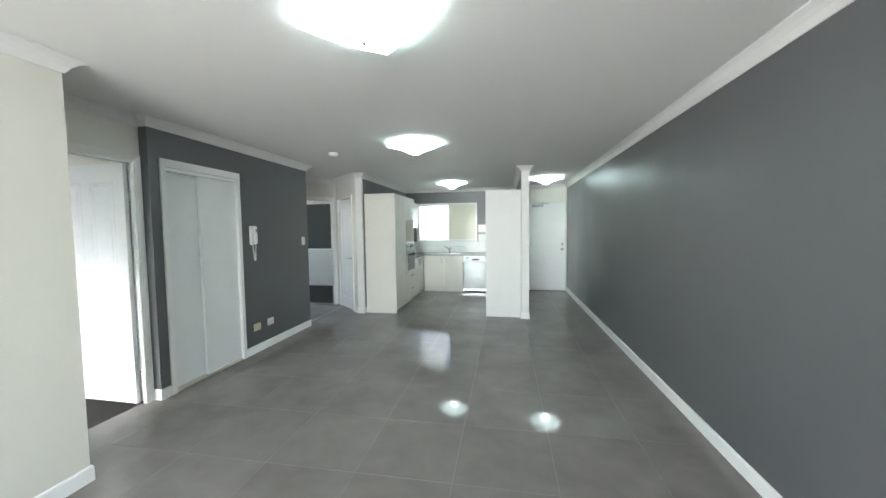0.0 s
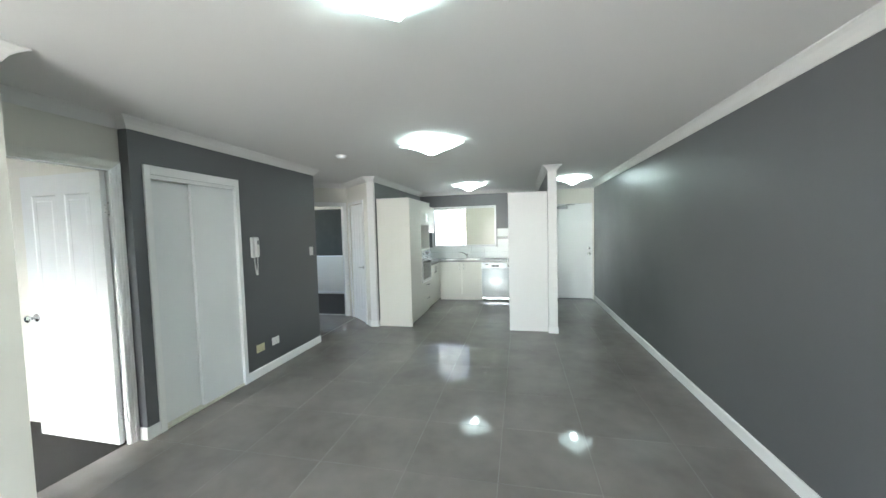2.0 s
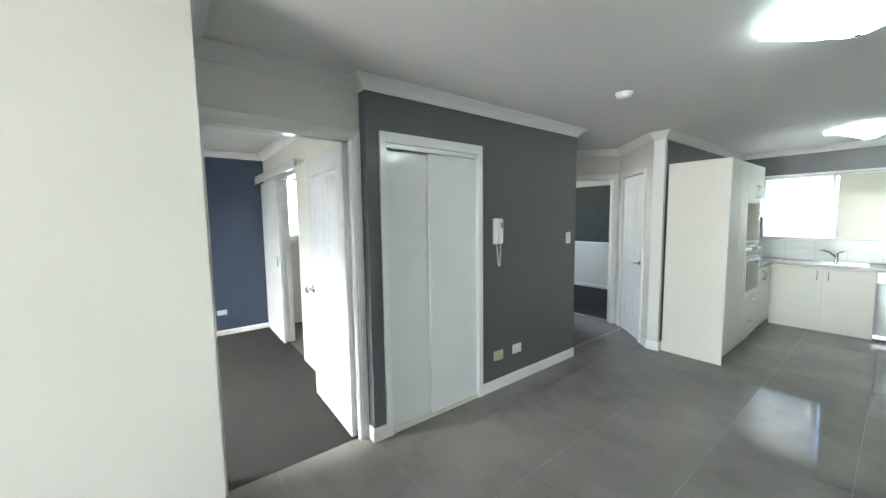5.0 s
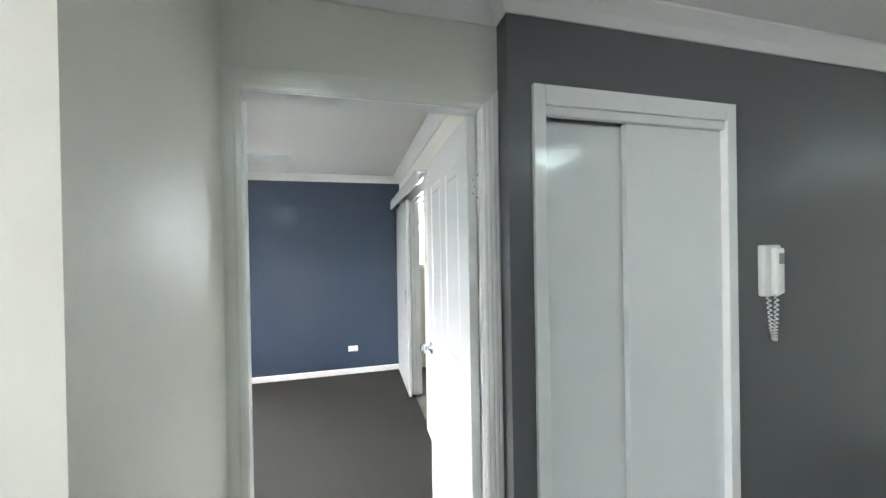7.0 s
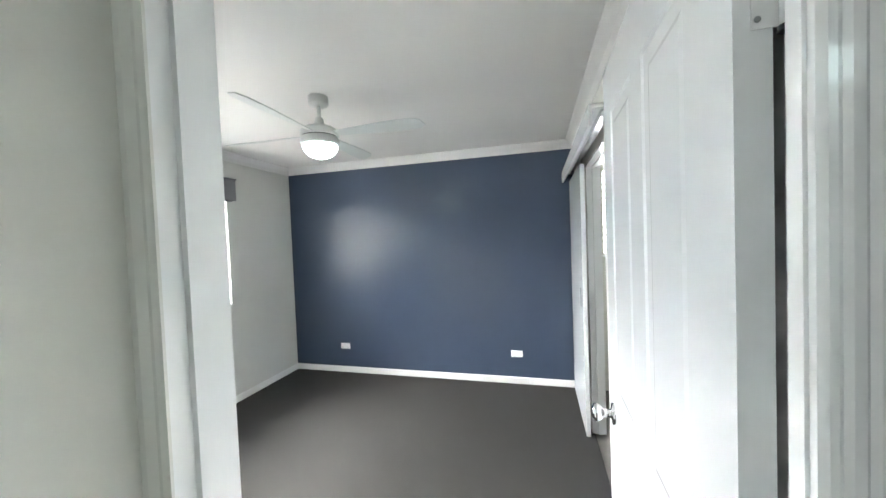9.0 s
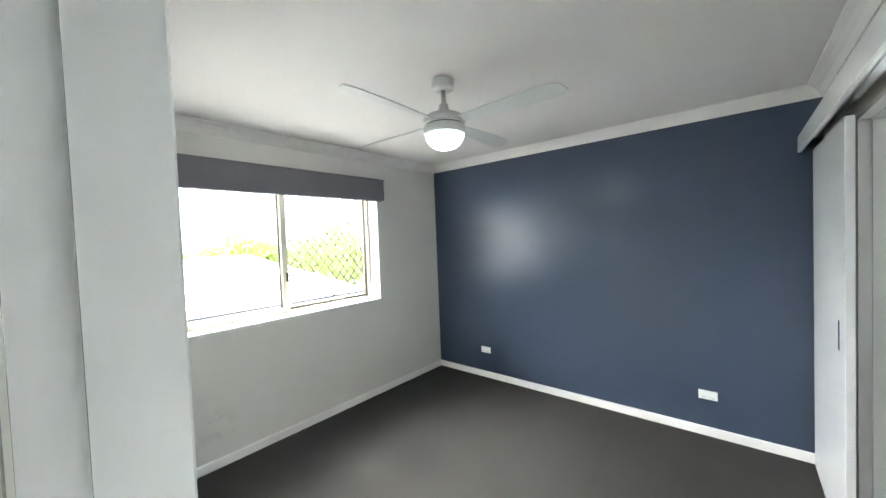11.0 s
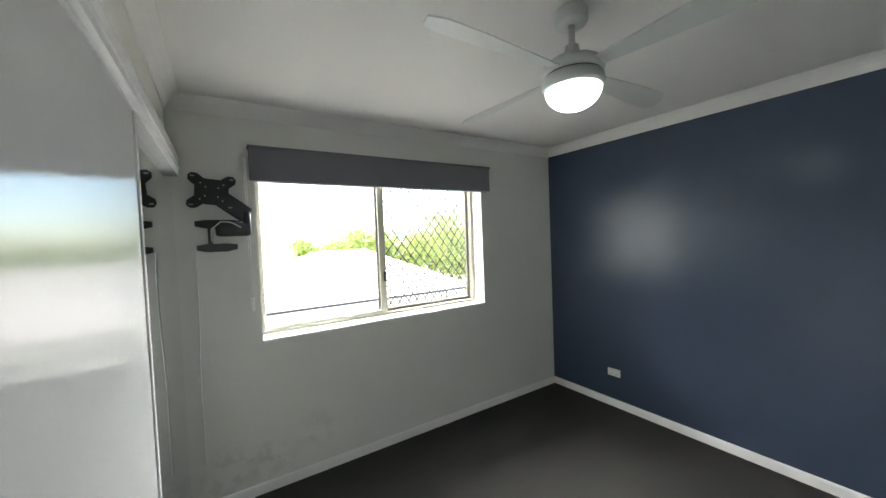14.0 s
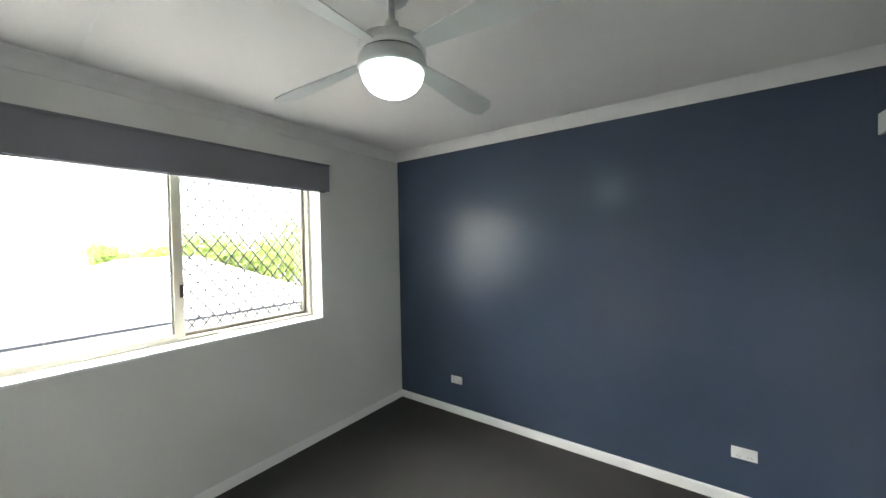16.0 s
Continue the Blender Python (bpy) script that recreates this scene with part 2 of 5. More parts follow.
def lathe(bm, profile, n=32, m=None):
    """A turned shape from (radius, height) pairs round the z axis."""
    rings = []
    for r, z in profile:
        if r < 1e-5:
            rings.append([bm.verts.new((0, 0, z))])
        else:
            rings.append([bm.verts.new((r * math.cos(2 * math.pi * i / n), r * math.sin(2 * math.pi * i / n), z)) for i in range(n)])
    for a, b in zip(rings, rings[1:]):
        for i in range(n):
            j = (i + 1) % n
            if len(a) == 1 and len(b) == 1:
                continue
            vs = (a[0], b[i], b[j]) if len(a) == 1 else (a[i], b[0], a[j]) if len(b) == 1 else (a[i], b[i], b[j], a[j])
            bm.faces.new(vs).smooth = True
    if m is not None:
        for ring in rings:
            for v in ring:
                v.co = m @ v.co
    return bm


def pipe(bm, pts, r, n=8):
    P = [Vector(p) for p in pts]
    rings = []
    for i, p in enumerate(P):
        d = (P[min(i + 1, len(P) - 1)] - P[max(i - 1, 0)]).normalized()
        u = d.cross(Vector((0.31, 0.87, 0.38))).normalized()
        v = d.cross(u)
        rings.append([bm.verts.new(p + (u * math.cos(6.28319 * k / n) + v * math.sin(6.28319 * k / n)) * r) for k in range(n)])
    for a, b in zip(rings, rings[1:]):
        for k in range(n):
            bm.faces.new((a[k], b[k], b[(k + 1) % n], a[(k + 1) % n])).smooth = True
    bm.faces.new(rings[0])
    bm.faces.new(rings[-1])
    return bm


def sweep(bm, pts, profile, closed=False):
    """Run a profile of (distance from the wall, height) along a line of wall corners, mitred; the room lies to the left."""
    k = len(pts)
    P = [Vector((*p, 0)) for p in pts]
    rows = []
    for i in range(k):
        prev = P[i] - P[i - 1] if (i > 0 or closed) else P[1] - P[0]
        nxt = P[(i + 1) % k] - P[i] if (i < k - 1 or closed) else P[-1] - P[-2]
        prev.normalize()
        nxt.normalize()
        n1, n2 = Vector((-prev.y, prev.x, 0)), Vector((-nxt.y, nxt.x, 0))
        s = n1 + n2
        s = s / max(s.dot(n1), 0.2)
        rows.append([bm.verts.new(P[i] + s * d + Vector((0, 0, z))) for d, z in profile])
    n = len(profile)
    for i in range(k if closed else k - 1):
        a, b = rows[i], rows[(i + 1) % k]
        for j in range(n):
            bm.faces.new((a[j], b[j], b[(j + 1) % n], a[(j + 1) % n]))
    if not closed:
        bm.faces.new(rows[0])
        bm.faces.new(rows[-1][::-1])
    return bm


def wall(name, p0, p1, thick, z0, z1, material, label, openings=()):
    """A wall whose room face runs from p0 to p1 with the room to the left; openings are (from, to, bottom, top) along it."""
    p0, p1 = Vector((*p0, 0)), Vector((*p1, 0))
    d = (p1 - p0)
    length = d.length
    ang = math.atan2(d.y, d.x)
    m = Matrix.Translation(p0) @ Matrix.Rotation(ang, 4, 'Z')
    bm = nb()
    xs = sorted({0.0, length, *[v for o in openings for v in o[:2]]})
    for a, b in zip(xs, xs[1:]):
        cuts = sorted([(o[2], o[3]) for o in openings if o[0] <= a + 1e-6 and o[1] >= b - 1e-6])
        z = z0
        for c0, c1 in cuts:
            if c0 > z + 1e-4:
                box(bm, a, -thick, z, b, 0, c0, m=m)
            z = c1
        if z1 > z + 1e-4:
            box(bm, a, -thick, z, b, 0, z1, m=m)
    return structure(name, bm, material, label, "wall")


CEIL = 2.44
COVE = [(0.0, CEIL - 0.08), (0.008, CEIL - 0.08), (0.013, CEIL - 0.07), (0.027, CEIL - 0.046), (0.048, CEIL - 0.025), (0.068, CEIL - 0.013), (0.075, CEIL - 0.010), (0.078, CEIL - 0.002), (0.0, CEIL - 0.002)]
SKIRT = [(0.0, 0.001), (0.012, 0.001), (0.012, 0.056), (0.009, 0.064), (0.005, 0.068), (0.0, 0.068)]
SKIRT_TALL = [(0.0, 0.001), (0.012, 0.001), (0.012, 0.082), (0.009, 0.092), (0.005, 0.096), (0.0, 0.096)]

# plan corners
XR, XL, YL, XD, XDW, YD0, YD1 = 0.39, -3.414, 2.398, -4.04, -3.955, 3.318, 5.722
YBACK = -2.6
YE, YK = 9.19, 9.355
WX0, WX1, WY = -0.735, -0.62, 6.555
KX, NX, NY = -3.44, -3.55, 6.585
CX, CY = -4.25, 7.25
HX, HY = -5.0, 6.5
BX0, BX1, BY0, BY1 = -7.32, -4.17, 0.105, 3.365

# ---------------------------------------------------------------- shell of the living room, kitchen and hall
wall("wall_east", (XR, YBACK), (XR, YE), 0.15, -0.05, CEIL + 0.05, DARK_WALL, "long charcoal painted wall with a low sheen")
wall("wall_entry", (XR + 0.15, YE), (WX1, YE), 0.15, -0.05, CEIL + 0.05, WHITE_WALL, "white painted wall round the entry door", [(0.18, 1.0, -0.06, 2.05)])
wall("wall_wing_hall_side", (WX1, YE), (WX1, WY + 0.06), 0.055, -0.05, CEIL + 0.05, WHITE_WALL, "white hall side of the kitchen wing wall")
wall("wall_wing_kitchen_side", (WX0, WY + 0.06), (WX0, YK), 0.055, -0.05, CEIL + 0.05, DARK_WALL, "charcoal kitchen side of the wing wall")
structure("wall_wing_end", cube(WX0 - 0.004, WY, 0, WX1 + 0.004, WY + 0.06, CEIL, bevel=0.004), END_WHITE, "white painted end of the kitchen wing wall", "wall")
wall("wall_kitchen_back", (WX0 + 0.06, YK), (KX - 0.06, YK), 0.18, -0.05, CEIL + 0.05, DARK_WALL, "charcoal kitchen back wall above white tiles", [(WX0 + 0.06 + 1.70, WX0 + 0.06 + 3.13, 1.175, 2.06)])
wall("wall_kitchen_side", (KX, YK), (KX, NY + 0.06), 0.055, -0.05, CEIL + 0.05, DARK_WALL, "charcoal wall above the tall kitchen units")
structure("wall_nib_end", cube(NX, NY, 0, KX + 0.004, NY + 0.06, CEIL, bevel=0.004), END_WHITE, "white painted end of the wall beside the pantry unit", "wall")
DL = math.hypot(CX - NX, CY - NY)
wall("wall_cupboard_diagonal", (NX, NY), (CX, CY), 0.09, -0.05, CEIL + 0.05, WHITE_WALL, "white diagonal wall with a narrow panelled door", [(DL - 0.76, DL - 0.14, -0.06, 2.04)])
wall("wall_hall_diagonal", (CX, CY), (HX, HY), 0.09, -0.05, CEIL + 0.05, WHITE_WALL, "white diagonal wall with the open doorway of a second bedroom", [(0.07, 0.85, -0.06, 2.05)])
wall("wall_hall_west", (HX, HY), (HX, YD1), 0.1, -0.05, CEIL + 0.05, WHITE_WALL, "white end wall of the short hall")
wall("wall_hall_south", (HX, YD1), (XDW - 0.1, YD1), 0.1, -0.05, CEIL + 0.05, WHITE_WALL, "white side wall of the short hall")
wall("wall_closet", (XDW, YD1), (XDW, YD0), 0.10, -0.05, CEIL + 0.05, DARK_WALL, "charcoal wall with a white cupboard set into it", [(YD1 - 4.295, YD1 - 3.455, -0.06, 2.05)])
wall("wall_closet_return", (XDW - 0.1, YD0), (XD - 0.02, YD0), 0.10, -0.05, CEIL + 0.05, DARK_WALL, "charcoal return of the cupboard wall")
wall("wall_bedroom_door", (XD, YD0), (XD, YL - 0.05), 0.13, -0.05, CEIL + 0.05, WHITE_WALL, "white wall round the bedroom doorway", [(YD0 - 3.292, YD0 - 2.42, -0.06, 2.10)])
wall("wall_recess", (XD - 0.09, YL), (XL, YL), 0.10, -0.05, CEIL + 0.05, WHITE_WALL, "white wall of the bedroom entry recess")
wall("wall_west", (XL, YL - 0.1), (XL, YBACK), 0.10, -0.05, CEIL + 0.05, WHITE_WALL, "white painted living room wall")
wall("wall_south", (XL - 0.1, YBACK), (XR + 0.15, YBACK), 0.12, -0.05, CEIL + 0.05, WHITE_WALL, "white wall with the wide glazed opening", [(0.1 - XL - 3.25, 0.1 - XL - 0.75, -0.06, 2.1)])

LOOP = [(XR, YBACK), (XR, YE), (WX1, YE), (WX1, WY), (WX0, WY), (WX0, YK), (KX, YK), (KX, NY), (NX, NY), (CX, CY), (HX, HY), (HX, YD1), (XDW, YD1), (XDW, YD0), (XD, YD0), (XD, YL), (XL, YL), (XL, YBACK)]
structure("cornice_living", sweep(nb(), LOOP, COVE, closed=True), CEILING, "white coved plaster cornice", "cornice")
structure("ceiling_living", cube(XD - 0.999, YBACK - 0.2, CEIL, XR + 0.2, YK + 0.2, CEIL + 0.12), CEILING, "flat white plaster ceiling", "ceiling")
for nm, pts, prof in (
        ("baseboard_east", [(XR, YBACK), (XR, YE)], SKIRT_TALL),
        ("baseboard_wing", [(WX1, YE), (WX1, WY), (WX0 - 0.004, WY), (WX0 - 0.004, WY + 0.06)], SKIRT_TALL),
        ("baseboard_nib", [(KX + 0.004, NY + 0.05), (KX + 0.004, NY), (NX, NY), (NX - (NX - CX) * 0.11, NY + (CY - NY) * 0.11)], SKIRT_TALL),
        ("baseboard_closet", [(XDW, YD1), (XDW, 4.345)], SKIRT_TALL),
        ("baseboard_closet_return", [(XDW, 3.41), (XDW, YD0), (XD + 0.02, YD0)], SKIRT_TALL),
        ("baseboard_west", [(XD + 0.02, YL), (XL, YL), (XL, YBACK)], SKIRT_TALL)):
    structure(nm, sweep(nb(), pts, prof), GLOSS_WHITE, "white painted skirting board", "skirting")

# ---------------------------------------------------------------- shell of the bedroom
wall("wall_bedroom_east_robe", (BX1, BY0 - 0.1), (BX1, 2.361), 0.05, -0.05, CEIL + 0.05, WHITE_WALL, "white wall over the built-in wardrobe", [(0.135, 2.356, -0.06, 2.03)])
wall("wall_ensuite", (BX1 - 0.0, BY1), (BX0, BY1), 0.10, -0.05, CEIL + 0.05, WHITE_WALL, "white bedroom wall with the ensuite opening", [(BX1 + 5.74, BX1 + 6.50, -0.06, 2.04)])
wall("wall_blue", (BX0, BY1 + 0.1), (BX0, BY0 - 0.1), 0.12, -0.05, CEIL + 0.05, BLUE_WALL, "navy blue painted feature wall with a soft sheen")
wall("wall_window", (BX0 - 0.1, BY0), (-3.40, BY0), 0.25, -0.05, CEIL + 0.05, SCUFFED_WALL, "white painted bedroom wall with scuffs round the window", [(-6.41 - BX0 + 0.1, -4.60 - BX0 + 0.1, 0.967, 2.06)])
wall("wall_robe_back", (-3.55, BY0), (-3.55, 2.29), 0.08, -0.05, CEIL + 0.05, WHITE_WALL, "white back of the built-in wardrobe")
BLOOP = [(BX1, BY0), (BX1, BY1), (BX0, BY1), (BX0, BY0)]
structure("cornice_bedroom", sweep(nb(), BLOOP, COVE, closed=True), CEILING, "white coved plaster cornice of the bedroom", "cornice")
structure("ceiling_bedroom", cube(BX0 - 1.0, BY0 - 0.3, CEIL + 0.001, XD - 1.0, 9.8, CEIL + 0.12), CEILING, "flat white bedroom ceiling", "ceiling")
structure("floor_carpet", cube(BX0 - 0.1, BY0 - 0.2, -0.12, XD - 0.03, BY1 + 0.02, 0.0), CARPET, "mid grey short pile bedroom carpet", "carpet")
for nm, pts in (("baseboard_blue", [(BX0, BY1), (BX0, BY0)]), ("baseboard_window", [(BX0, BY0), (BX1, BY0)]), ("baseboard_ensuite", [(-6.56, BY1), (BX0, BY1)])):
    structure(nm, sweep(nb(), pts, SKIRT), GLOSS_WHITE, "white painted bedroom skirting board", "skirting")

# ---------------------------------------------------------------- rooms seen beyond
R2Y, R2X0 = 9.45, -8.2
wall("wall_second_bedroom_north", (CX + 0.2, R2Y), (R2X0, R2Y), 0.12, -0.05, CEIL + 0.05, WHITE_WALL, "pale wall of the second bedroom under a covered window", [(0.75, 3.2, 0.98, 2.1)])
wall("wall_second_bedroom_east", (CX + 0.13, CY + 0.06), (CX + 0.13, R2Y), 0.1, -0.05, CEIL + 0.05, WHITE_WALL, "white wall of the second bedroom")
# unseen wall; its opening is made up for the added fill lamp
wall("wall_second_bedroom_west", (R2X0, R2Y), (R2X0, 5.6), 0.1, -0.05, CEIL + 0.05, WHITE_WALL, "white wall of the second bedroom", [(R2Y - 8.1, R2Y - 6.7, 0.95, 2.05)])
wall("wall_second_bedroom_south", (R2X0, 5.6), (HX - 0.09, 5.6), 0.1, -0.05, CEIL + 0.05, WHITE_WALL, "white wall of the second bedroom")
structure("floor_second_bedroom", cube(R2X0 - 0.1, 5.5, -0.12, -4.02, R2Y + 0.1, -0.008), CARPET, "dark grey second bedroom carpet", "carpet")
bl2 = thing("roller_blind", (-5.6, R2Y - 0.03, 2.13), "dark roller blind drawn down over a bedroom window", "blind")
part("roller_tube", tube(nb(), (-1.35, 0, 0), (1.35, 0, 0), 0.025), DARK_BLIND, bl2)
part("cloth", cube(-1.33, -0.022, -1.15, 1.33, -0.019, 0.0), DARK_BLIND, bl2)
part("bottom_rail", cube(-1.33, -0.03, -1.175, 1.33, -0.012, -1.145, bevel=0.004), GLOSS_WHITE, bl2, "white bottom rail")
wall("wall_ensuite_west", (BX0, 5.2), (BX0, BY1 + 0.1), 0.12, -0.05, CEIL + 0.05, WHITE_WALL, "pale ensuite wall with a small window", [(5.2 - 4.25, 5.2 - 3.60, 1.30, 2.15)])
wall("wall_ensuite_north", (XD - 0.2, 5.2), (BX0 - 0.1, 5.2), 0.1, -0.05, CEIL + 0.05, WHITE_WALL, "pale ensuite wall")
wall("wall_ensuite_east", (XD - 0.25, BY1 + 0.1), (XD - 0.25, 5.2), 0.08, -0.05, CEIL + 0.05, WHITE_WALL, "pale ensuite wall")
structure("floor_ensuite", cube(BX0 - 0.1, BY1 + 0.02, -0.12, XD - 0.2, 5.2, -0.012), TILE, "grey tiled ensuite floor", "floor")


# ---------------------------------------------------------------- doors, frames and trims
def architrave(name, axis, at, a0, a1, top, w=0.055, depth=0.016, out=1, reeds=False, material=None, legs=(0, 4)):
    """Moulded trim on three sides of an opening in the plane axis = at, standing proud towards out."""
    bm = nb()
    prof = [(0.0, 0.0), (0.0, depth * 0.55), (w * 0.2, depth * 0.75), (w * 0.32, depth * 0.6), (w * 0.6, depth), (w * 0.85, depth), (w, depth * 0.7), (w, 0.0)]
    if reeds:
        prof = [(0.0, 0.0), (0.0, depth * 0.6), (w * 0.1, depth * 0.85), (w * 0.2, depth * 0.85), (w * 0.26, depth * 0.72), (w * 0.34, depth * 0.92), (w * 0.46, depth * 0.95), (w * 0.52, depth * 0.76), (w * 0.6, depth), (w * 0.72, depth), (w * 0.78, depth * 0.8), (w * 0.86, depth), (w * 0.95, depth * 0.9), (w, depth * 0.6), (w, 0.0)]
    path = [(a0, 0.0, -1, 0), (a0, top, -1, 1), (a1, top, 1, 1), (a1, 0.0, 1, 0)][legs[0]:legs[1]]
    rows = []
    for a, z, sx, sz in path:
        row = []
        for d, h in prof:
            u, v, n = a + sx * d, z + sz * d, at + out * h
            row.append(bm.verts.new((n, u, v) if axis == 'x' else (u, n, v)))
        rows.append(row)
    for p, q in zip(rows, rows[1:]):
        for j in range(len(prof)):
            k = (j + 1) % len(prof)
            bm.faces.new((p[j], q[j], q[k], p[k]))
    bm.faces.new(rows[0])
    bm.faces.new(rows[-1])
    return structure(name, bm, material or GLOSS_WHITE, "wall-coloured semi-gloss moulded door trim" if material else "white gloss moulded door trim", "trim")


def jamb(name, axis, n0, n1, a0, a1, top, t=0.018):
    bm = nb()
    for u0, u1, z0, z1 in ((a0, a0 + t, 0, top), (a1 - t, a1, 0, top), (a0 + t, a1 - t, top - t, top)):
        box(bm, *((n0, u0, z0, n1, u1, z1) if axis == 'x' else (u0, n0, z0, u1, n1, z1)))
    mid = n0 + (n1 - n0) * 0.42
    for u0, u1, z0, z1 in ((a0 + t, a0 + t + 0.012, 0, top - t), (a1 - t - 0.012, a1 - t, 0, top - t), (a0 + t + 0.012, a1 - t - 0.012, top - t - 0.012, top - t)):
        box(bm, *((mid, u0, z0, mid + 0.03, u1, z1) if axis == 'x' else (u0, mid, z0, u1, mid + 0.03, z1)))
    return structure(name, bm, GLOSS_WHITE, "white gloss door jamb with stop", "trim")


def panel_door(width, height, thick, panels):
    """A moulded leaf along +x, front face at y = 0: raised panels with sloped beads on both faces."""
    bm = nb()
    box(bm, 0, 0.004, 0, width, thick - 0.004, height)
    xs = sorted({0.0, width, *[v for p in panels for v in (p[0], p[1])]})
    zs = sorted({0.0, height, *[v for p in panels for v in (p[2], p[3])]})
    for side in (0, 1):
        y0, y1 = (0.0, 0.004) if side == 0 else (thick - 0.004, thick)
        for xa, xb in zip(xs, xs[1:]):
            for za, zb in zip(zs, zs[1:]):
                if any(p[0] <= xa + 1e-6 and p[1] >= xb - 1e-6 and p[2] <= za + 1e-6 and p[3] >= zb - 1e-6 for p in panels):
                    continue
                box(bm, xa, y0, za, xb, y1, zb)
        face, deep, mid = (0.0, 0.0075, 0.0015) if side == 0 else (thick, thick - 0.0075, thick - 0.0015)
        for xa, xb, za, zb in panels:
            loops = []
            for inset, y in ((0.0, face), (0.014, deep), (0.022, deep), (0.05, mid)):
                loops.append([bm.verts.new((x, y, z)) for x, z in ((xa + inset, za + inset), (xb - inset, za + inset), (xb - inset, zb - inset), (xa + inset, zb - inset))])
            for p, q in zip(loops, loops[1:]):
                for j in range(4):
                    bm.faces.new((p[j], p[(j + 1) % 4], q[(j + 1) % 4], q[j]))
            bm.faces.new(loops[-1])
    return bm


def knob(parent, x, y, z, out, name="door_knob"):
    """A turned knob and rose on the y face of a leaf, pointing along out."""
    m = Matrix.Translation((x, y, z)) @ Matrix.Rotation(radians(90 if out < 0 else -90), 4, 'X')
    return part(name, lathe(nb(), [(0.032, 0), (0.032, 0.006), (0.014, 0.01), (0.011, 0.03), (0.02, 0.038), (0.028, 0.05), (0.027, 0.06), (0.016, 0.067), (0, 0.068)], 24, m), CHROME, parent, "polished chrome knob")


def grid_panels(w, h, cols, rows_z, side=0.11, mid=0.09):
    pw = (w - 2 * side - mid * (cols - 1)) / cols
    return [(side + c * (pw + mid), side + c * (pw + mid) + pw, a, b) for c in range(cols) for a, b in rows_z]


# bedroom door, standing open into the bedroom
architrave("trim_bedroom_door", 'x', XD, 2.452, 3.246, 2.052, w=0.070, depth=0.009, material=WALL_GLOSS, legs=(0, 3))
architrave("trim_bedroom_door_hinge_side", 'x', XD, 2.432, 3.246, 2.052, w=0.070, depth=0.016, reeds=True, legs=(2, 4))
architrave("trim_bedroom_door_inside", 'x', BX1, 2.432, 3.281, 2.088, w=0.066, depth=0.016, out=-1, reeds=True)
bj = nb()
box(bj, BX1, 2.42, 0, XD, 2.433, 2.10)
box(bj, -4.12, 2.433, 0, -4.09, 2.445, 2.047)
box(bj, -4.108, 2.433, 2.047, XD, 3.292, 2.10)
box(bj, BX1, 2.433, 2.086, -4.108, 3.292, 2.10)
box(bj, BX1, 3.280, 0, -4.062, 3.292, 2.086)
box(bj, -4.062, 3.242, 0, XD, 3.292, 2.047)
structure("door_frame_bedroom", bj, GLOSS_WHITE, "white gloss rebated bedroom door jamb", "trim")
bd = thing("door_1", (-4.084, 3.244, 0.012), "white moulded panel door standing open on the bedroom carpet", "door", rz=178.9)
bd_leaf = part("leaf", panel_door(0.82, 2.03, 0.035, grid_panels(0.82, 2.03, 2, [(0.22, 0.80), (1.0, 1.88)])), DOOR_PAINT, bd)
knob(bd_leaf, 0.76, 0.0, 0.94, -1)
knob(bd_leaf, 0.76, 0.035, 0.94, 1)
for hz in (0.22, 1.76):
    h = nb()
    tube(h, (-0.011, -0.006, hz - 0.042), (-0.011, -0.006, hz + 0.042), 0.006, n=12)
    box(h, -0.0016, -0.004, hz - 0.036, -0.0004, 0.019, hz + 0.036)
    box(h, -0.016, -0.0205, hz - 0.042, -0.002, -0.0035, hz + 0.042)
    box(h, -0.013, -0.036, hz - 0.042, 0.002, -0.0335, hz + 0.042)
    hg = part("hinge", h, GLOSS_WHITE, bd, "painted butt hinge")
    for dz in (-0.026, 0.0, 0.026):
        part("screw", tube(nb(), (-0.0026, 0.011 + (0.003 if dz else -0.003), hz + dz), (-0.0017, 0.011 + (0.003 if dz else -0.003), hz + dz), 0.0032, n=10), DARK_STEEL, hg)
    for dz in (-0.043, 0.043):
        part("knuckle_pin", tube(nb(), (-0.011, -0.006, hz + dz - 0.003), (-0.011, -0.006, hz + dz + 0.003), 0.0072, n=10), BLACK, hg)
strike = tagged(link("strike_plate", cube(-4.165, 2.4335, 0.90, -4.14, 2.4348, 0.99, bevel=0.0005), CHROME), "small chrome strike plate on the bedroom door jamb", "strike plate")

# entry door
ed = thing("entry_door", (-0.46, YE + 0.03, 0.01), "plain white entry door, closed, with lock and closer", "door")
edl = part("leaf", cube(0.003, 0.0, 0.005, 0.817, 0.04, 2.03, bevel=0.002), DOOR_PAINT, ed)
part("deadlock", lathe(nb(), [(0.028, 0), (0.028, 0.012), (0.02, 0.018), (0, 0.018)], 20, Matrix.Translation((0.75, 0, 1.08)) @ Matrix.Rotation(radians(90), 4, 'X')), CHROME, edl)
knob(edl, 0.75, 0.0, 0.96, -1)
cl = part("door_closer", cube(0.08, -0.045, 1.93, 0.33, 0.0, 1.99, bevel=0.008), DARK_STEEL, edl, "grey door closer")
arm = nb()
tube(arm, (0.2, -0.03, 2.0), (0.45, -0.12, 2.012), 0.008)
tube(arm, (0.45, -0.12, 2.012), (0.3, -0.01, 2.02), 0.008)
part("closer_arm", arm, DARK_STEEL, cl)
jamb("door_frame_entry", 'y', YE + 0.005, YE + 0.12, -0.463, 0.36, 2.05, t=0.006)

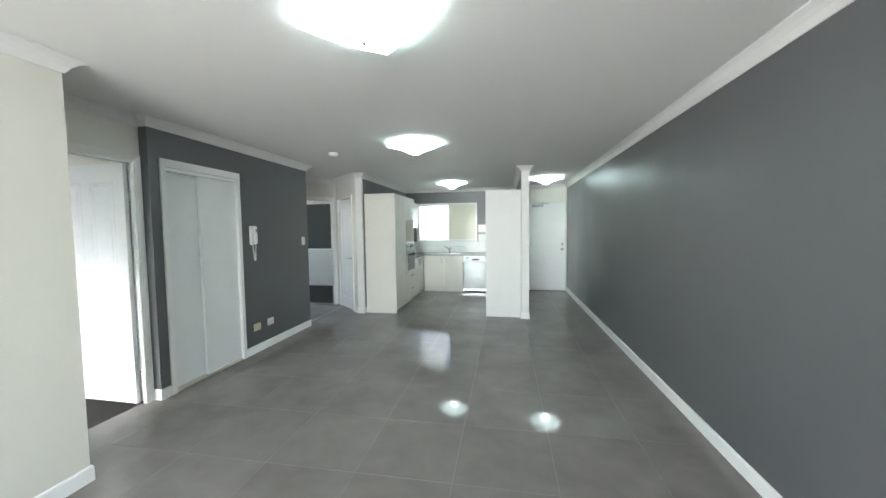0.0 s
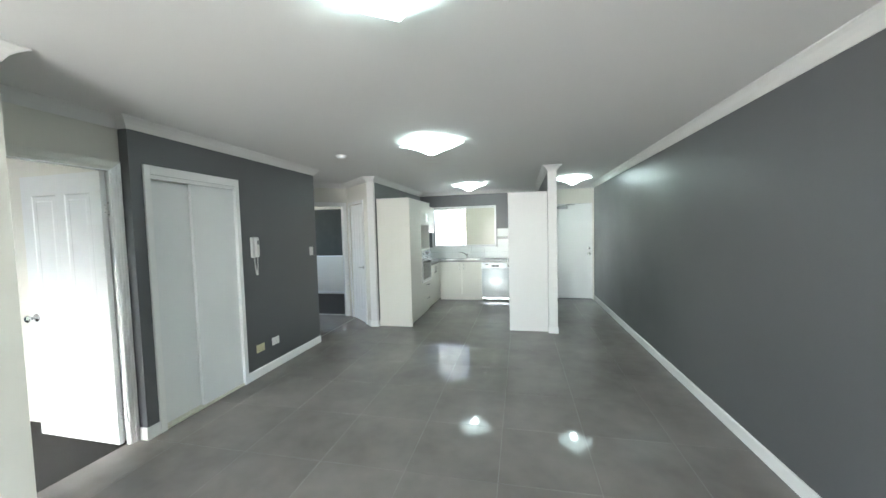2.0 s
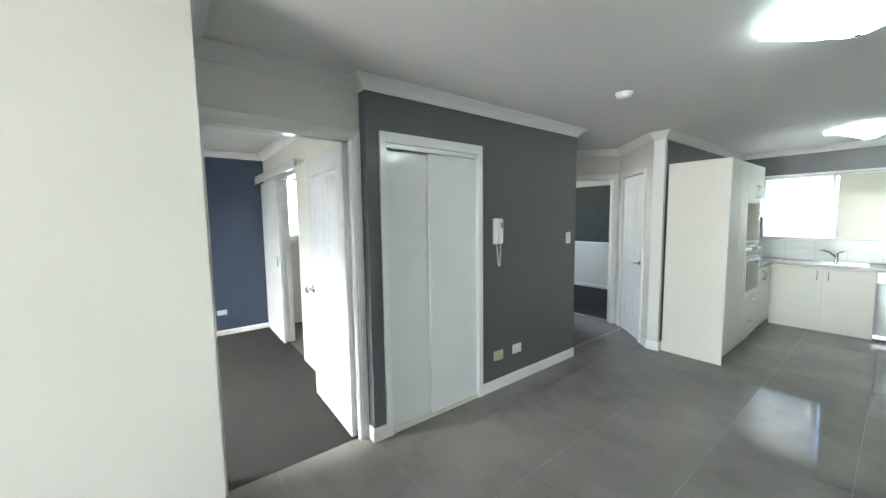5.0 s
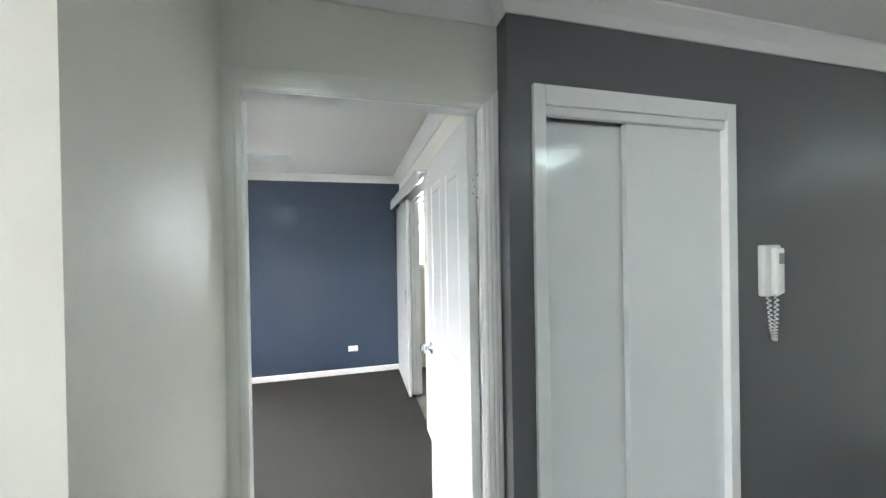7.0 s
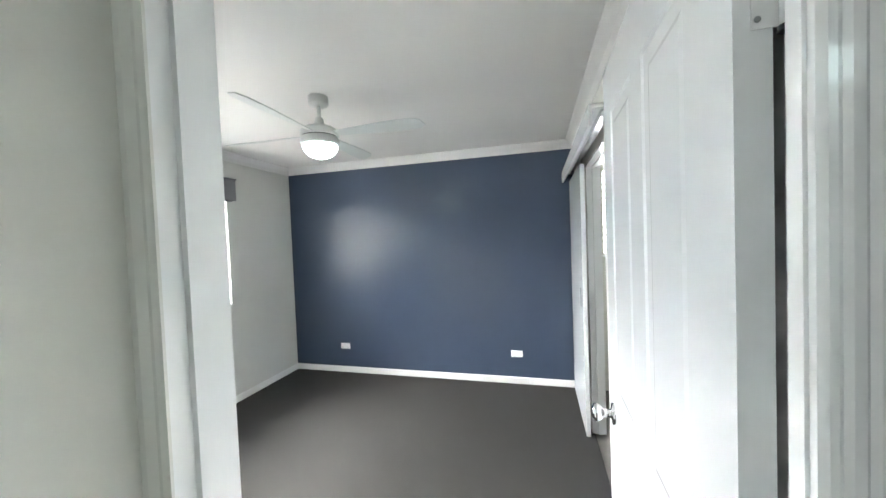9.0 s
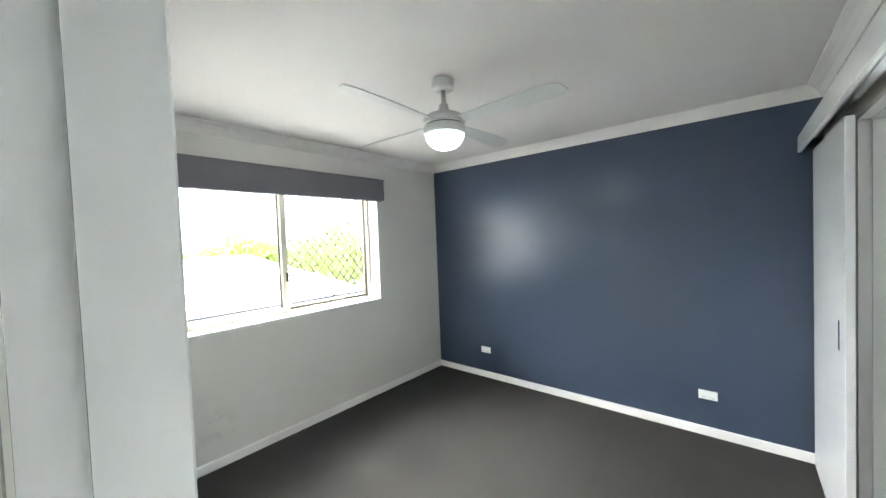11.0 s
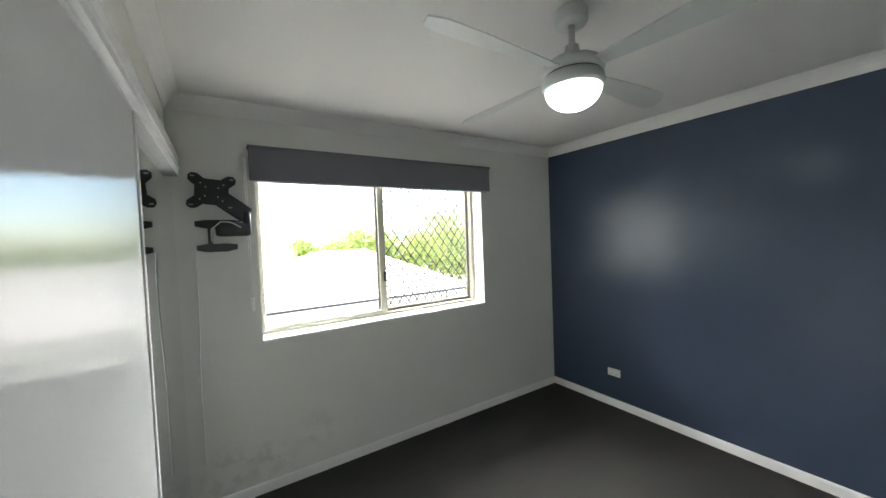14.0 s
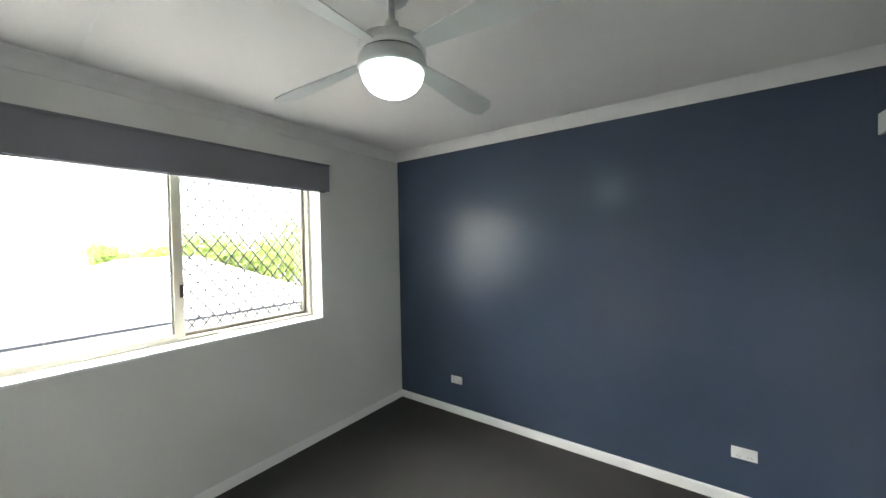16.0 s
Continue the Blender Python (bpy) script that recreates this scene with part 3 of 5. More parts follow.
# narrow panelled cupboard door on the diagonal
ang = math.degrees(math.atan2(CY - NY, CX - NX))
cd = thing("cupboard_door", (NX, NY, 0), "narrow white panelled hall cupboard door, closed", "door", rz=ang)
cdl = part("leaf", panel_door(0.60, 2.02, 0.035, grid_panels(0.60, 2.02, 2, [(0.2, 0.8), (0.98, 1.86)], side=0.09, mid=0.08)), DOOR_PAINT, cd)
cdl.location = (DL - 0.75, -0.047, 0.008)
cdl.rotation_euler = (0, 0, 0)
lever = nb()
tube(lever, (0.06, 0.035, 0.95), (0.06, 0.042, 0.95), 0.026, n=20)
pipe(lever, [(0.06, 0.04, 0.95), (0.06, 0.075, 0.95), (0.075, 0.085, 0.95), (0.11, 0.085, 0.948), (0.16, 0.083, 0.946)], 0.009, 10)
part("lever_handle", lever, CHROME, cdl, "chrome lever handle")
tr = nb()
for a0, a1, z0, z1 in ((DL - 0.81, DL - 0.76, 0, 2.09), (DL - 0.14, DL - 0.09, 0, 2.09), (DL - 0.76, DL - 0.14, 2.04, 2.09)):
    box(tr, a0, 0.0, z0, a1, 0.014, z1, bevel=0.003)
part("frame", tr, GLOSS_WHITE, cd)
hd = nb()
mh = Matrix.Translation((CX, CY, 0)) @ Matrix.Rotation(math.atan2(HY - CY, HX - CX), 4, 'Z')
for a0, a1, z0, z1 in ((0.015, 0.07, 0, 2.105), (0.85, 0.905, 0, 2.105), (0.07, 0.85, 2.05, 2.105)):
    box(hd, a0, 0.0, z0, a1, 0.015, z1, bevel=0.003, m=mh)
structure("trim_second_bedroom_door", hd, GLOSS_WHITE, "white gloss trim of the second bedroom doorway", "trim")
hj = nb()
for a0, a1, z0, z1 in ((0.07, 0.085, 0, 2.05), (0.835, 0.85, 0, 2.05), (0.085, 0.835, 2.035, 2.05)):
    box(hj, a0, -0.09, z0, a1, 0.0, z1, m=mh)
structure("door_frame_second_bedroom", hj, GLOSS_WHITE, "white gloss jamb of the second bedroom doorway", "trim")

# sliding cupboard in the charcoal wall
cb = thing("sliding_cupboard", (XDW, 3.455, 0), "white two-leaf sliding cupboard in a charcoal wall", "cupboard")
fr = nb()
box(fr, -0.09, -0.045, 0.001, 0.018, 0.003, 2.117, bevel=0.003)
part("side_trim", fr, GLOSS_WHITE, cb)
part("side_trim", cube(-0.09, 0.837, 0.001, 0.018, 0.885, 2.117, bevel=0.003), GLOSS_WHITE, cb)
part("head_trim", cube(-0.02, 0.0035, 2.047, 0.018, 0.8365, 2.117, bevel=0.003), GLOSS_WHITE, cb)
part("track_fascia", cube(-0.02, 0.0035, 2.012, 0.010, 0.8365, 2.046, bevel=0.006), GLOSS_WHITE, cb)
part("sliding_leaf", cube(-0.075, 0.004, 0.022, -0.05, 0.40, 2.012, bevel=0.002), DOOR_PAINT, cb)
part("sliding_leaf", cube(-0.04, 0.365, 0.022, -0.012, 0.836, 2.012, bevel=0.003), DOOR_PAINT, cb)
part("floor_track", cube(-0.085, 0.004, 0.001, 0.006, 0.836, 0.02, bevel=0.003), ALU, cb)
structure("wall_closet_inside", cube(XDW - 0.14, 3.40, 0.0, XDW - 0.105, 4.36, 2.3), WHITE_WALL, "inside of the cupboard", "wall")

# sliding ensuite door with its pelmet
sd = thing("sliding_door", (-6.40, BY1 - 0.052, 0.015), "white sliding ensuite door hung on a wall track, half open", "door")
part("leaf", cube(-0.88, 0.0, 0.0, 0.0, 0.032, 2.02, bevel=0.002), DOOR_PAINT, sd)
part("flush_pull", cube(-0.14, -0.002, 0.95, -0.11, 0.002, 1.09, bevel=0.001), STEEL, sd, "brushed steel flush pull")
pel = thing("pelmet", (0, BY1, 2.03), "white pelmet board over the sliding door track", "pelmet")
pm = nb()
box(pm, -7.30, -0.118, 0.0, -5.42, -0.10, 0.10, bevel=0.002)
box(pm, -7.30, -0.10, 0.08, -5.42, 0.0, 0.098)
part("board", pm, GLOSS_WHITE, pel)
part("track", cube(-7.28, -0.06, 0.045, -5.45, -0.025, 0.078), STEEL, pel, "grey metal track")
jamb("door_frame_ensuite", 'y', BY1, BY1 + 0.10, -6.50, -5.74, 2.04, t=0.015)

# wardrobe
wd = thing("wardrobe_front", (-4.217, 0.04, 0), "built-in wardrobe with a gloss white and a mirror sliding door", "wardrobe", rz=-0.8)
part("head_track", cube(-0.005, 0.001, 1.985, 0.075, 2.343, 2.029, bevel=0.004), GLOSS_WHITE, wd)
hb = nb()
box(hb, -0.016, 0.0, 2.03, 0.044, 2.376, 2.085, bevel=0.004)
part("head_trim", hb, GLOSS_WHITE, wd)
part("side_trim", cube(-0.003, 0.001, 0.001, 0.078, 0.03, 1.984, bevel=0.003), GLOSS_WHITE, wd)
part("side_trim", cube(-0.003, 2.33, 0.001, 0.078, 2.36, 1.984, bevel=0.003), GLOSS_WHITE, wd)
part("floor_track", cube(0.0, 0.031, 0.001, 0.075, 2.329, 0.018, bevel=0.003), ALU, wd)
lf = part("sliding_leaf", cube(0.004, 1.22, 0.02, 0.024, 2.31, 1.985, bevel=0.001), ROBE_WHITE, wd, "gloss white leaf")
for y0, y1 in ((1.198, 1.22), (2.305, 2.328)):
    part("stile", cube(-0.002, y0, 0.02, 0.028, y1, 1.985, bevel=0.003), GLOSS_WHITE, lf)
mp = part("mirror_leaf", cube(0.030, 0.05, 0.03, 0.034, 1.24, 1.975), MIRROR, wd, "mirror leaf")
for y0, y1 in ((0.031, 0.055), (1.235, 1.26)):
    part("stile", cube(0.0265, y0, 0.02, 0.05, y1, 1.985, bevel=0.003), GLOSS_WHITE, mp)


# ---------------------------------------------------------------- bedroom window
wn1 = thing("window_1", (-5.505, -0.07, 0.967), "cream aluminium sliding window with a diamond security mesh", "window")
wn1["kind"] = "structure"
W2, H2 = 0.905, 1.09
ff = nb()
for a in ((-W2, -0.035, 0, W2, 0.035, 0.028), (-W2, -0.035, H2 - 0.028, W2, 0.035, H2), (-W2, -0.035, 0.028, -W2 + 0.025, 0.035, H2 - 0.028), (W2 - 0.015, -0.035, 0.028, W2, 0.035, H2 - 0.028)):
    box(ff, *a, bevel=0.002)
part("window_frame", ff, ALU, wn1)
for nm, x0, x1, y in (("sash", 0.0, W2 - 0.015, 0.012), ("sash", -W2 + 0.025, 0.02, -0.018)):
    sb = nb()
    t = 0.024
    for a in ((x0, y - 0.012, 0.028, x0 + t, y + 0.012, H2 - 0.028), (x1 - t, y - 0.012, 0.028, x1, y + 0.012, H2 - 0.028), (x0 + t, y - 0.012, 0.028, x1 - t, y + 0.012, 0.028 + t), (x0 + t, y - 0.012, H2 - 0.028 - t, x1 - t, y + 0.012, H2 - 0.028)):
        box(sb, *a, bevel=0.002)
    so = part(nm, sb, ALU if x0 > -0.1 else BRONZE, wn1, "" if x0 > -0.1 else "dull bronze sash frame")
    g = part("pane", cube(x0 + t, y - 0.002, 0.028 + t, x1 - t, y + 0.002, H2 - 0.028 - t), GLASS, so)
    g.visible_shadow = False
part("meeting_stile", cube(-0.016, 0.0245, 0.03, 0.036, 0.032, H2 - 0.03, bevel=0.002), ALU, wn1)
part("latch", cube(-0.012, 0.0325, 0.28, 0.008, 0.046, 0.36, bevel=0.004), BLACK, wn1)
me = nb()
x0, x1, z0, z1 = -W2 + 0.03, 0.018, 0.03, H2 - 0.03
step = 0.084
k = -int((z1 - z0) / step) - 2
while x0 + k * step < x1 + (z1 - z0) + step:
    for sgn in (1, -1):
        a = x0 + k * step
        lo = max(0.0, (x0 - a) if sgn > 0 else (a - x1))
        hi = min((z1 - z0) / 1.3, (x1 - a) if sgn > 0 else (a - x0))
        if hi > lo + 0.01:
            tube(me, (a + sgn * lo, -0.045, z0 + lo * 1.3), (a + sgn * hi, -0.045, z0 + hi * 1.3), 0.005, n=5, caps=False)
    k += 1
for a in ((x0 - 0.012, -0.052, z0 - 0.012, x0 + 0.006, -0.038, z1 + 0.012), (x1 - 0.006, -0.052, z0 - 0.012, x1 + 0.012, -0.038, z1 + 0.012), (x0, -0.052, z0 - 0.012, x1, -0.038, z0 + 0.006), (x0, -0.052, z1 - 0.006, x1, -0.038, z1 + 0.012)):
    box(me, *a)
part("security_mesh", me, MESH_GREY, wn1, "diamond security mesh")
sl = nb()
box(sl, -W2, 0.036, -0.006, W2, 0.192, 0.010, bevel=0.004)
part("window_sill", sl, GLOSS_WHITE, wn1)

rb = thing("roller_blind", (-5.51, BY0 + 0.005, 1.965), "charcoal roller blind rolled up under its fascia", "blind")
bb = nb()
box(bb, -0.935, 0.001, 0.02, 0.935, 0.02, 0.205)
part("back_plate", bb, BLIND, rb)
part("fascia", cube(-0.94, 0.062, 0.006, 0.94, 0.074, 0.212, bevel=0.004), BLIND, rb)
part("cap", cube(-0.945, 0.001, 0.205, 0.945, 0.085, 0.219, bevel=0.005), BLIND, rb)
part("roll", tube(nb(), (-0.925, 0.036, 0.11), (0.925, 0.036, 0.11), 0.028), BLIND, rb)
part("cloth", cube(-0.92, 0.03, 0.012, 0.92, 0.033, 0.10), BLIND, rb)
part("bottom_rail", cube(-0.925, 0.024, 0.0, 0.925, 0.04, 0.016, bevel=0.004), STEEL, rb, "pale metal bottom rail")
ch = nb()
pipe(ch, [(0.955, 0.03, 0.15), (0.957, 0.03, -0.2), (0.956, 0.03, -0.72)], 0.003)
pipe(ch, [(0.965, 0.03, 0.15), (0.967, 0.03, -0.2), (0.966, 0.03, -0.72)], 0.003)
part("cord", ch, PLASTIC, rb)
part("cord_weight", cube(0.948, 0.02, -0.79, 0.972, 0.04, -0.71, bevel=0.006), PLASTIC, rb)

# ---------------------------------------------------------------- television wall mount
tv = thing("tv_mount", (-4.36, BY0, 1.78), "black steel swing arm television mount folded on the wall", "tv mount")


def outline(bm, pts, y0, y1, bevel=0.004):
    lo = [bm.verts.new((x, y0, z)) for x, z in pts]
    hi = [bm.verts.new((x, y1, z)) for x, z in pts]
    n = len(pts)
    bm.faces.new(lo)
    bm.faces.new(hi[::-1])
    for i in range(n):
        bm.faces.new((lo[i], lo[(i + 1) % n], hi[(i + 1) % n], hi[i]))
    return bm


def star(cx, cz, w, h, waist, lug):
    pts = []
    for sx, sz in ((1, 1), (-1, 1), (-1, -1), (1, -1)):
        a = (cx + sx * w, cz + sz * (h - lug))
        b = (cx + sx * (w + 0.002), cz + sz * (h - lug * 0.35))
        b2 = (cx + sx * (w - lug * 0.35), cz + sz * (h + 0.002))
        c = (cx + sx * (w - lug), cz + sz * h)
        ring = [a, b, b2, c] if sx * sz > 0 else [c, b2, b, a]
        pts += ring
        if sz > 0 and sx > 0:
            pts += [(cx + w * 0.35, cz + sz * waist), (cx - w * 0.35, cz + sz * waist)]
        if sz > 0 and sx < 0:
            pts += [(cx - w * 0.72, cz + waist * 0.4), (cx - w * 0.72, cz - waist * 0.4)]
        if sz < 0 and sx < 0:
            pts += [(cx - w * 0.35, cz - waist), (cx + w * 0.35, cz - waist)]
        if sz < 0 and sx > 0:
            pts += [(cx + w * 0.72, cz - waist * 0.4), (cx + w * 0.72, cz + waist * 0.4)]
    return pts


plate = part("screen_plate", outline(nb(), star(0, 0, 0.116, 0.10, 0.074, 0.042), 0.048, 0.056), BLACK, tv)
plate.matrix_basis = pose(-0.014, 0, 0.117, 0, -5, 0)
for sx in (-1, 1):
    for sz in (-1, 1):
        part("bolt_slot", cube(sx * 0.096 - 0.01, 0.0562, sz * 0.082 - 0.004, sx * 0.096 + 0.01, 0.0575, sz * 0.082 + 0.004), DARK_STEEL, plate)
        for u in (0.35, 0.62):
            part("bolt_hole", tube(nb(), (sx * 0.09 * u, 0.0562, sz * 0.075 * u), (sx * 0.09 * u, 0.0572, sz * 0.075 * u), 0.005, n=10), DARK_STEEL, plate)
ar = nb()
m1 = Matrix.Translation((-0.03, 0.03, 0.105)) @ Matrix.Rotation(radians(-38), 4, 'Y')
box(ar, -0.205, -0.017, -0.05, 0.01, 0.017, 0.05, bevel=0.014, m=m1)
part("upper_arm", ar, BLACK, tv)
part("pivot", tube(nb(), (-0.185, 0.034, -0.115), (-0.185, 0.034, 0.005), 0.022), BLACK, tv)
ar = nb()
box(ar, -0.207, 0.012, -0.142, -0.02, 0.058, -0.058, bevel=0.022)
part("lower_arm", ar, BLACK, tv)
part("wall_bracket", cube(-0.005, 0.001, -0.22, 0.018, 0.025, -0.07, bevel=0.004), BLACK, tv)
for zz, w0, w1 in ((-0.065, -0.15, 0.078), (-0.205, -0.13, 0.075)):
    pts = [(w0, zz - 0.014), (w0 + 0.05, zz - 0.027), (w1 - 0.05, zz - 0.027), (w1, zz - 0.014), (w1, zz + 0.014), (w1 - 0.05, zz + 0.022), (w0 + 0.05, zz + 0.022), (w0, zz + 0.014)]
    part("wall_plate", outline(nb(), pts, 0.001, 0.034), BLACK, tv)
cbm = nb()
pipe(cbm, [(0.0, 0.03, -0.17), (0.0, 0.045, -0.10), (-0.05, 0.062, -0.055), (-0.10, 0.064, -0.06), (-0.15, 0.06, -0.09)], 0.004)
part("cable_tie", cbm, PLASTIC, tv, "white cable")
lead = nb()
pp = [(0.085, 0.008, -0.22)] + [(0.085 - 0.004 * math.sin(i * 0.9) + 0.0002 * i * i, 0.008, -0.22 - i * 0.14) for i in range(1, 10)]
pipe(lead, pp, 0.004)
tvc = link("antenna_cable", lead, PLASTIC)
tvc.matrix_world = pose(-4.36, BY0, 1.78)
tagged(tvc, "thin white cable hanging down the bedroom wall", "cable")
lc = nb()
pipe(lc, [(-4.25, 0.14, 0.02), (-4.33, 0.17, 0.006), (-4.42, 0.16, 0.006), (-4.50, 0.13, 0.01)], 0.005)
tagged(link("floor_cable", lc, PLASTIC), "loop of white cable lying on the carpet by the wall", "cable")


# ---------------------------------------------------------------- ceiling fan with light
fan = thing("ceiling_fan", (-5.586, 1.713, CEIL), "white four-blade ceiling fan with a lit opal bowl", "ceiling fan")
part("canopy", lathe(nb(), [(0, -0.0), (0.058, -0.001), (0.061, -0.006), (0.061, -0.045), (0.056, -0.055), (0.02, -0.058), (0, -0.058)]), FANBODY, fan)
part("rod", tube(nb(), (0, 0, -0.055), (0, 0, -0.19), 0.012), FANBODY, fan)
part("collar", lathe(nb(), [(0.013, -0.128), (0.024, -0.134), (0.03, -0.165), (0.045, -0.184), (0.02, -0.19)]), FANBODY, fan)
part("motor", lathe(nb(), [(0, -0.176), (0.05, -0.18), (0.085, -0.192), (0.108, -0.206), (0.115, -0.217), (0.117, -0.238), (0.113, -0.247), (0, -0.248)]), FANBODY, fan)
part("seam", lathe(nb(), [(0, -0.2485), (0.106, -0.2485), (0.106, -0.2535), (0, -0.2535)]), BLACK, fan, "dark seam under the motor")
part("trim_ring", lathe(nb(), [(0, -0.254), (0.110, -0.254), (0.114, -0.262), (0.117, -0.276), (0.117, -0.290), (0.110, -0.302), (0, -0.304)]), FANBODY, fan)
part("bowl", lathe(nb(), [(0.106 * math.cos(i * math.pi / 20), -0.3045 - 0.078 * math.sin(i * math.pi / 20)) for i in range(10)] + [(0, -0.3825)], 40), FAN_GLASS, fan, "glowing opal bowl")
for i in range(4):
    b = nb()
    n = 14
    edges = []
    for j in range(n + 1):
        u = j / n
        r = 0.095 + 0.575 * u
        w = 0.024 + 0.03 * min(1, u * 1.5) - 0.024 * max(0, (u - 0.9) / 0.1) ** 2
        slope = 0.28 - 0.03 * u
        ring = []
        for s in (1, -1):
            x = r + s * 0.05 * max(0, u - 0.8)
            ring += [b.verts.new((x, s * w, -s * w * slope)), b.verts.new((x, s * w, -s * w * slope - 0.005))]
        edges.append(ring)
    for p, q in zip(edges, edges[1:]):
        for f in ((p[0], q[0], q[2], p[2]), (p[1], p[3], q[3], q[1]), (p[0], p[1], q[1], q[0]), (p[2], q[2], q[3], p[3])):
            b.faces.new(f)
    for e in (edges[0], edges[-1]):
        b.faces.new((e[0], e[2], e[3], e[1]))
    bo = part("blade", b, FANBODY, fan)
    bo.matrix_basis = pose(0, 0, -0.232, 0, 0, 1 + 90 * i)


# ---------------------------------------------------------------- square ceiling lights
def square_lamp(at, group="square ceiling lights"):
    ob = thing("ceiling_light", at, "lit square opal glass ceiling light with a bulging centre", "ceiling light", group, rz=45)
    part("base", lathe(nb(), [(0, -0.001), (0.085, -0.001), (0.085, -0.02), (0.04, -0.03), (0, -0.03)]), PLASTIC, ob)
    bm = nb()
    n, half = 14, 0.23
    grid = []
    for i in range(n + 1):
        row = []
        for j in range(n + 1):
            u, v = 2 * i / n - 1, 2 * j / n - 1
            rad = half * math.hypot(u, v)
            z = -0.030 - 0.098 * math.exp(-(rad / 0.18) ** 2)
            row.append(bm.verts.new((u * half, v * half, z)))
        grid.append(row)
    for i in range(n):
        for j in range(n):
            bm.faces.new((grid[i][j], grid[i + 1][j], grid[i + 1][j + 1], grid[i][j + 1])).smooth = True
    geom = bmesh.ops.extrude_face_region(bm, geom=list(bm.faces))
    lifted = {v for v in geom["geom"] if isinstance(v, bmesh.types.BMVert)}
    for v in lifted:
        v.co.z += 0.006
    bm.normal_update()
    part("glass", bm, LAMP_GLASS, ob, "glowing opal glass")
    part("finial", lathe(nb(), [(0, -0.142), (0.01, -0.140), (0.012, -0.134), (0.008, -0.1275)], 12), CHROME, ob)
    return ob


for at in ((-1.61, 2.33, CEIL), (-1.99, 4.70, CEIL), (-2.09, 8.15, CEIL), (-0.21, 7.92, CEIL)):
    square_lamp(at)
sm = thing("smoke_alarm", (-3.13, 5.0, CEIL), "round white smoke alarm on the ceiling", "smoke alarm")
part("base", lathe(nb(), [(0, -0.001), (0.06, -0.001), (0.06, -0.012), (0, -0.012)]), PLASTIC, sm)
part("cover", lathe(nb(), [(0.054, -0.012), (0.05, -0.03), (0.035, -0.04), (0, -0.042)]), PLASTIC, sm)


# ---------------------------------------------------------------- switches, sockets, intercom
def socket(at, rz, label, material=PLASTIC, w=0.116, h=0.072, switches=2, category="power point"):
    ob = thing("power_point" if switches == 2 else "light_switch", at, label, category, rz=rz)
    part("plate", cube(-w / 2, -0.010, -h / 2, w / 2, -0.0005, h / 2, bevel=0.003), material, ob)
    for i in range(switches):
        x = (i - (switches - 1) / 2) * 0.05
        part("rocker", cube(x - 0.006, -0.014, 0.006 if switches == 2 else -0.01, x + 0.006, -0.0102, 0.024 if switches == 2 else 0.012, bevel=0.001), material, ob)
        if switches == 2:
            for dx, r in ((-0.008, 25), (0.008, -25), (0.0, 0)):
                s = cube(-0.001, -0.0108, -0.005, 0.001, -0.0101, 0.005, m=Matrix.Translation((x + dx, 0, -0.014 if dx else -0.026)) @ Matrix.Rotation(radians(r), 4, 'Y'))
                part("slot", s, BLACK, ob)
    return ob


socket((XDW, 4.54, 0.311), 90, "yellowed double power point on the charcoal wall", YELLOWED, h=0.085)
socket((XDW, 4.785, 0.317), 90, "white double power point on the charcoal wall", h=0.085)
socket((XDW, 5.586, 1.315), 90, "white light switch near the end of the charcoal wall", w=0.075, h=0.116, switches=1, category="light switch")
socket((BX0, 0.78, 0.311), 90, "white double power point on the navy wall near the window", h=0.066)
socket((BX0, 2.76, 0.311), 90, "white double power point on the navy wall near the ensuite", h=0.066)
ic = thing("intercom", (XDW, 4.52, 1.42), "white wall intercom handset with a hanging coiled cord", "intercom", rz=90)
part("base", cube(-0.05, -0.028, -0.11, 0.05, -0.0005, 0.11, bevel=0.008), PLASTIC, ic)
hs = nb()
box(hs, -0.018, -0.055, -0.098, 0.03, -0.0285, 0.098, bevel=0.012)
part("handset", hs, PLASTIC, ic)
part("grille", cube(-0.008, -0.058, 0.03, 0.018, -0.055, 0.075), mat("grey_grille", (0.3, 0.3, 0.3), 0.6), ic)
cd2 = nb()
for x0, x1, z0 in ((-0.02, 0.012, -0.11), (0.028, 0.014, -0.11)):
    pts = []
    for i in range(70):
        u = i / 69
        a = u * 2 * math.pi * 14
        pts.append((x0 + (x1 - x0) * u + 0.007 * math.cos(a), -0.022 + 0.007 * math.sin(a), z0 - 0.19 * math.sin(u * math.pi / 2)))
    pipe(cd2, pts, 0.003, n=5)
part("coiled_cord", cd2, PLASTIC, ic)

wn3 = thing("window_3", (BX0 - 0.07, 3.925, 1.30), "small cream aluminium ensuite window with a mesh screen", "window")
wn3["kind"] = "structure"
ew, eh = 0.325, 0.85
ef = nb()
for a in ((-0.03, -ew, 0, 0.03, ew, 0.028), (-0.03, -ew, eh - 0.028, 0.03, ew, eh), (-0.03, -ew, 0.028, 0.03, -ew + 0.025, eh - 0.028), (-0.03, ew - 0.025, 0.028, 0.03, ew, eh - 0.028), (-0.02, -0.02, 0.028, 0.02, 0.02, eh - 0.028)):
    box(ef, *a, bevel=0.002)
part("window_frame", ef, ALU, wn3)
for y0, y1 in ((-ew + 0.025, -0.02), (0.02, ew - 0.025)):
    g = part("pane", cube(-0.002, y0, 0.028, 0.002, y1, eh - 0.028), GLASS, wn3)
    g.visible_shadow = False
part("latch", cube(0.021, -0.012, 0.36, 0.035, 0.012, 0.44, bevel=0.003), BLACK, wn3)
em = nb()
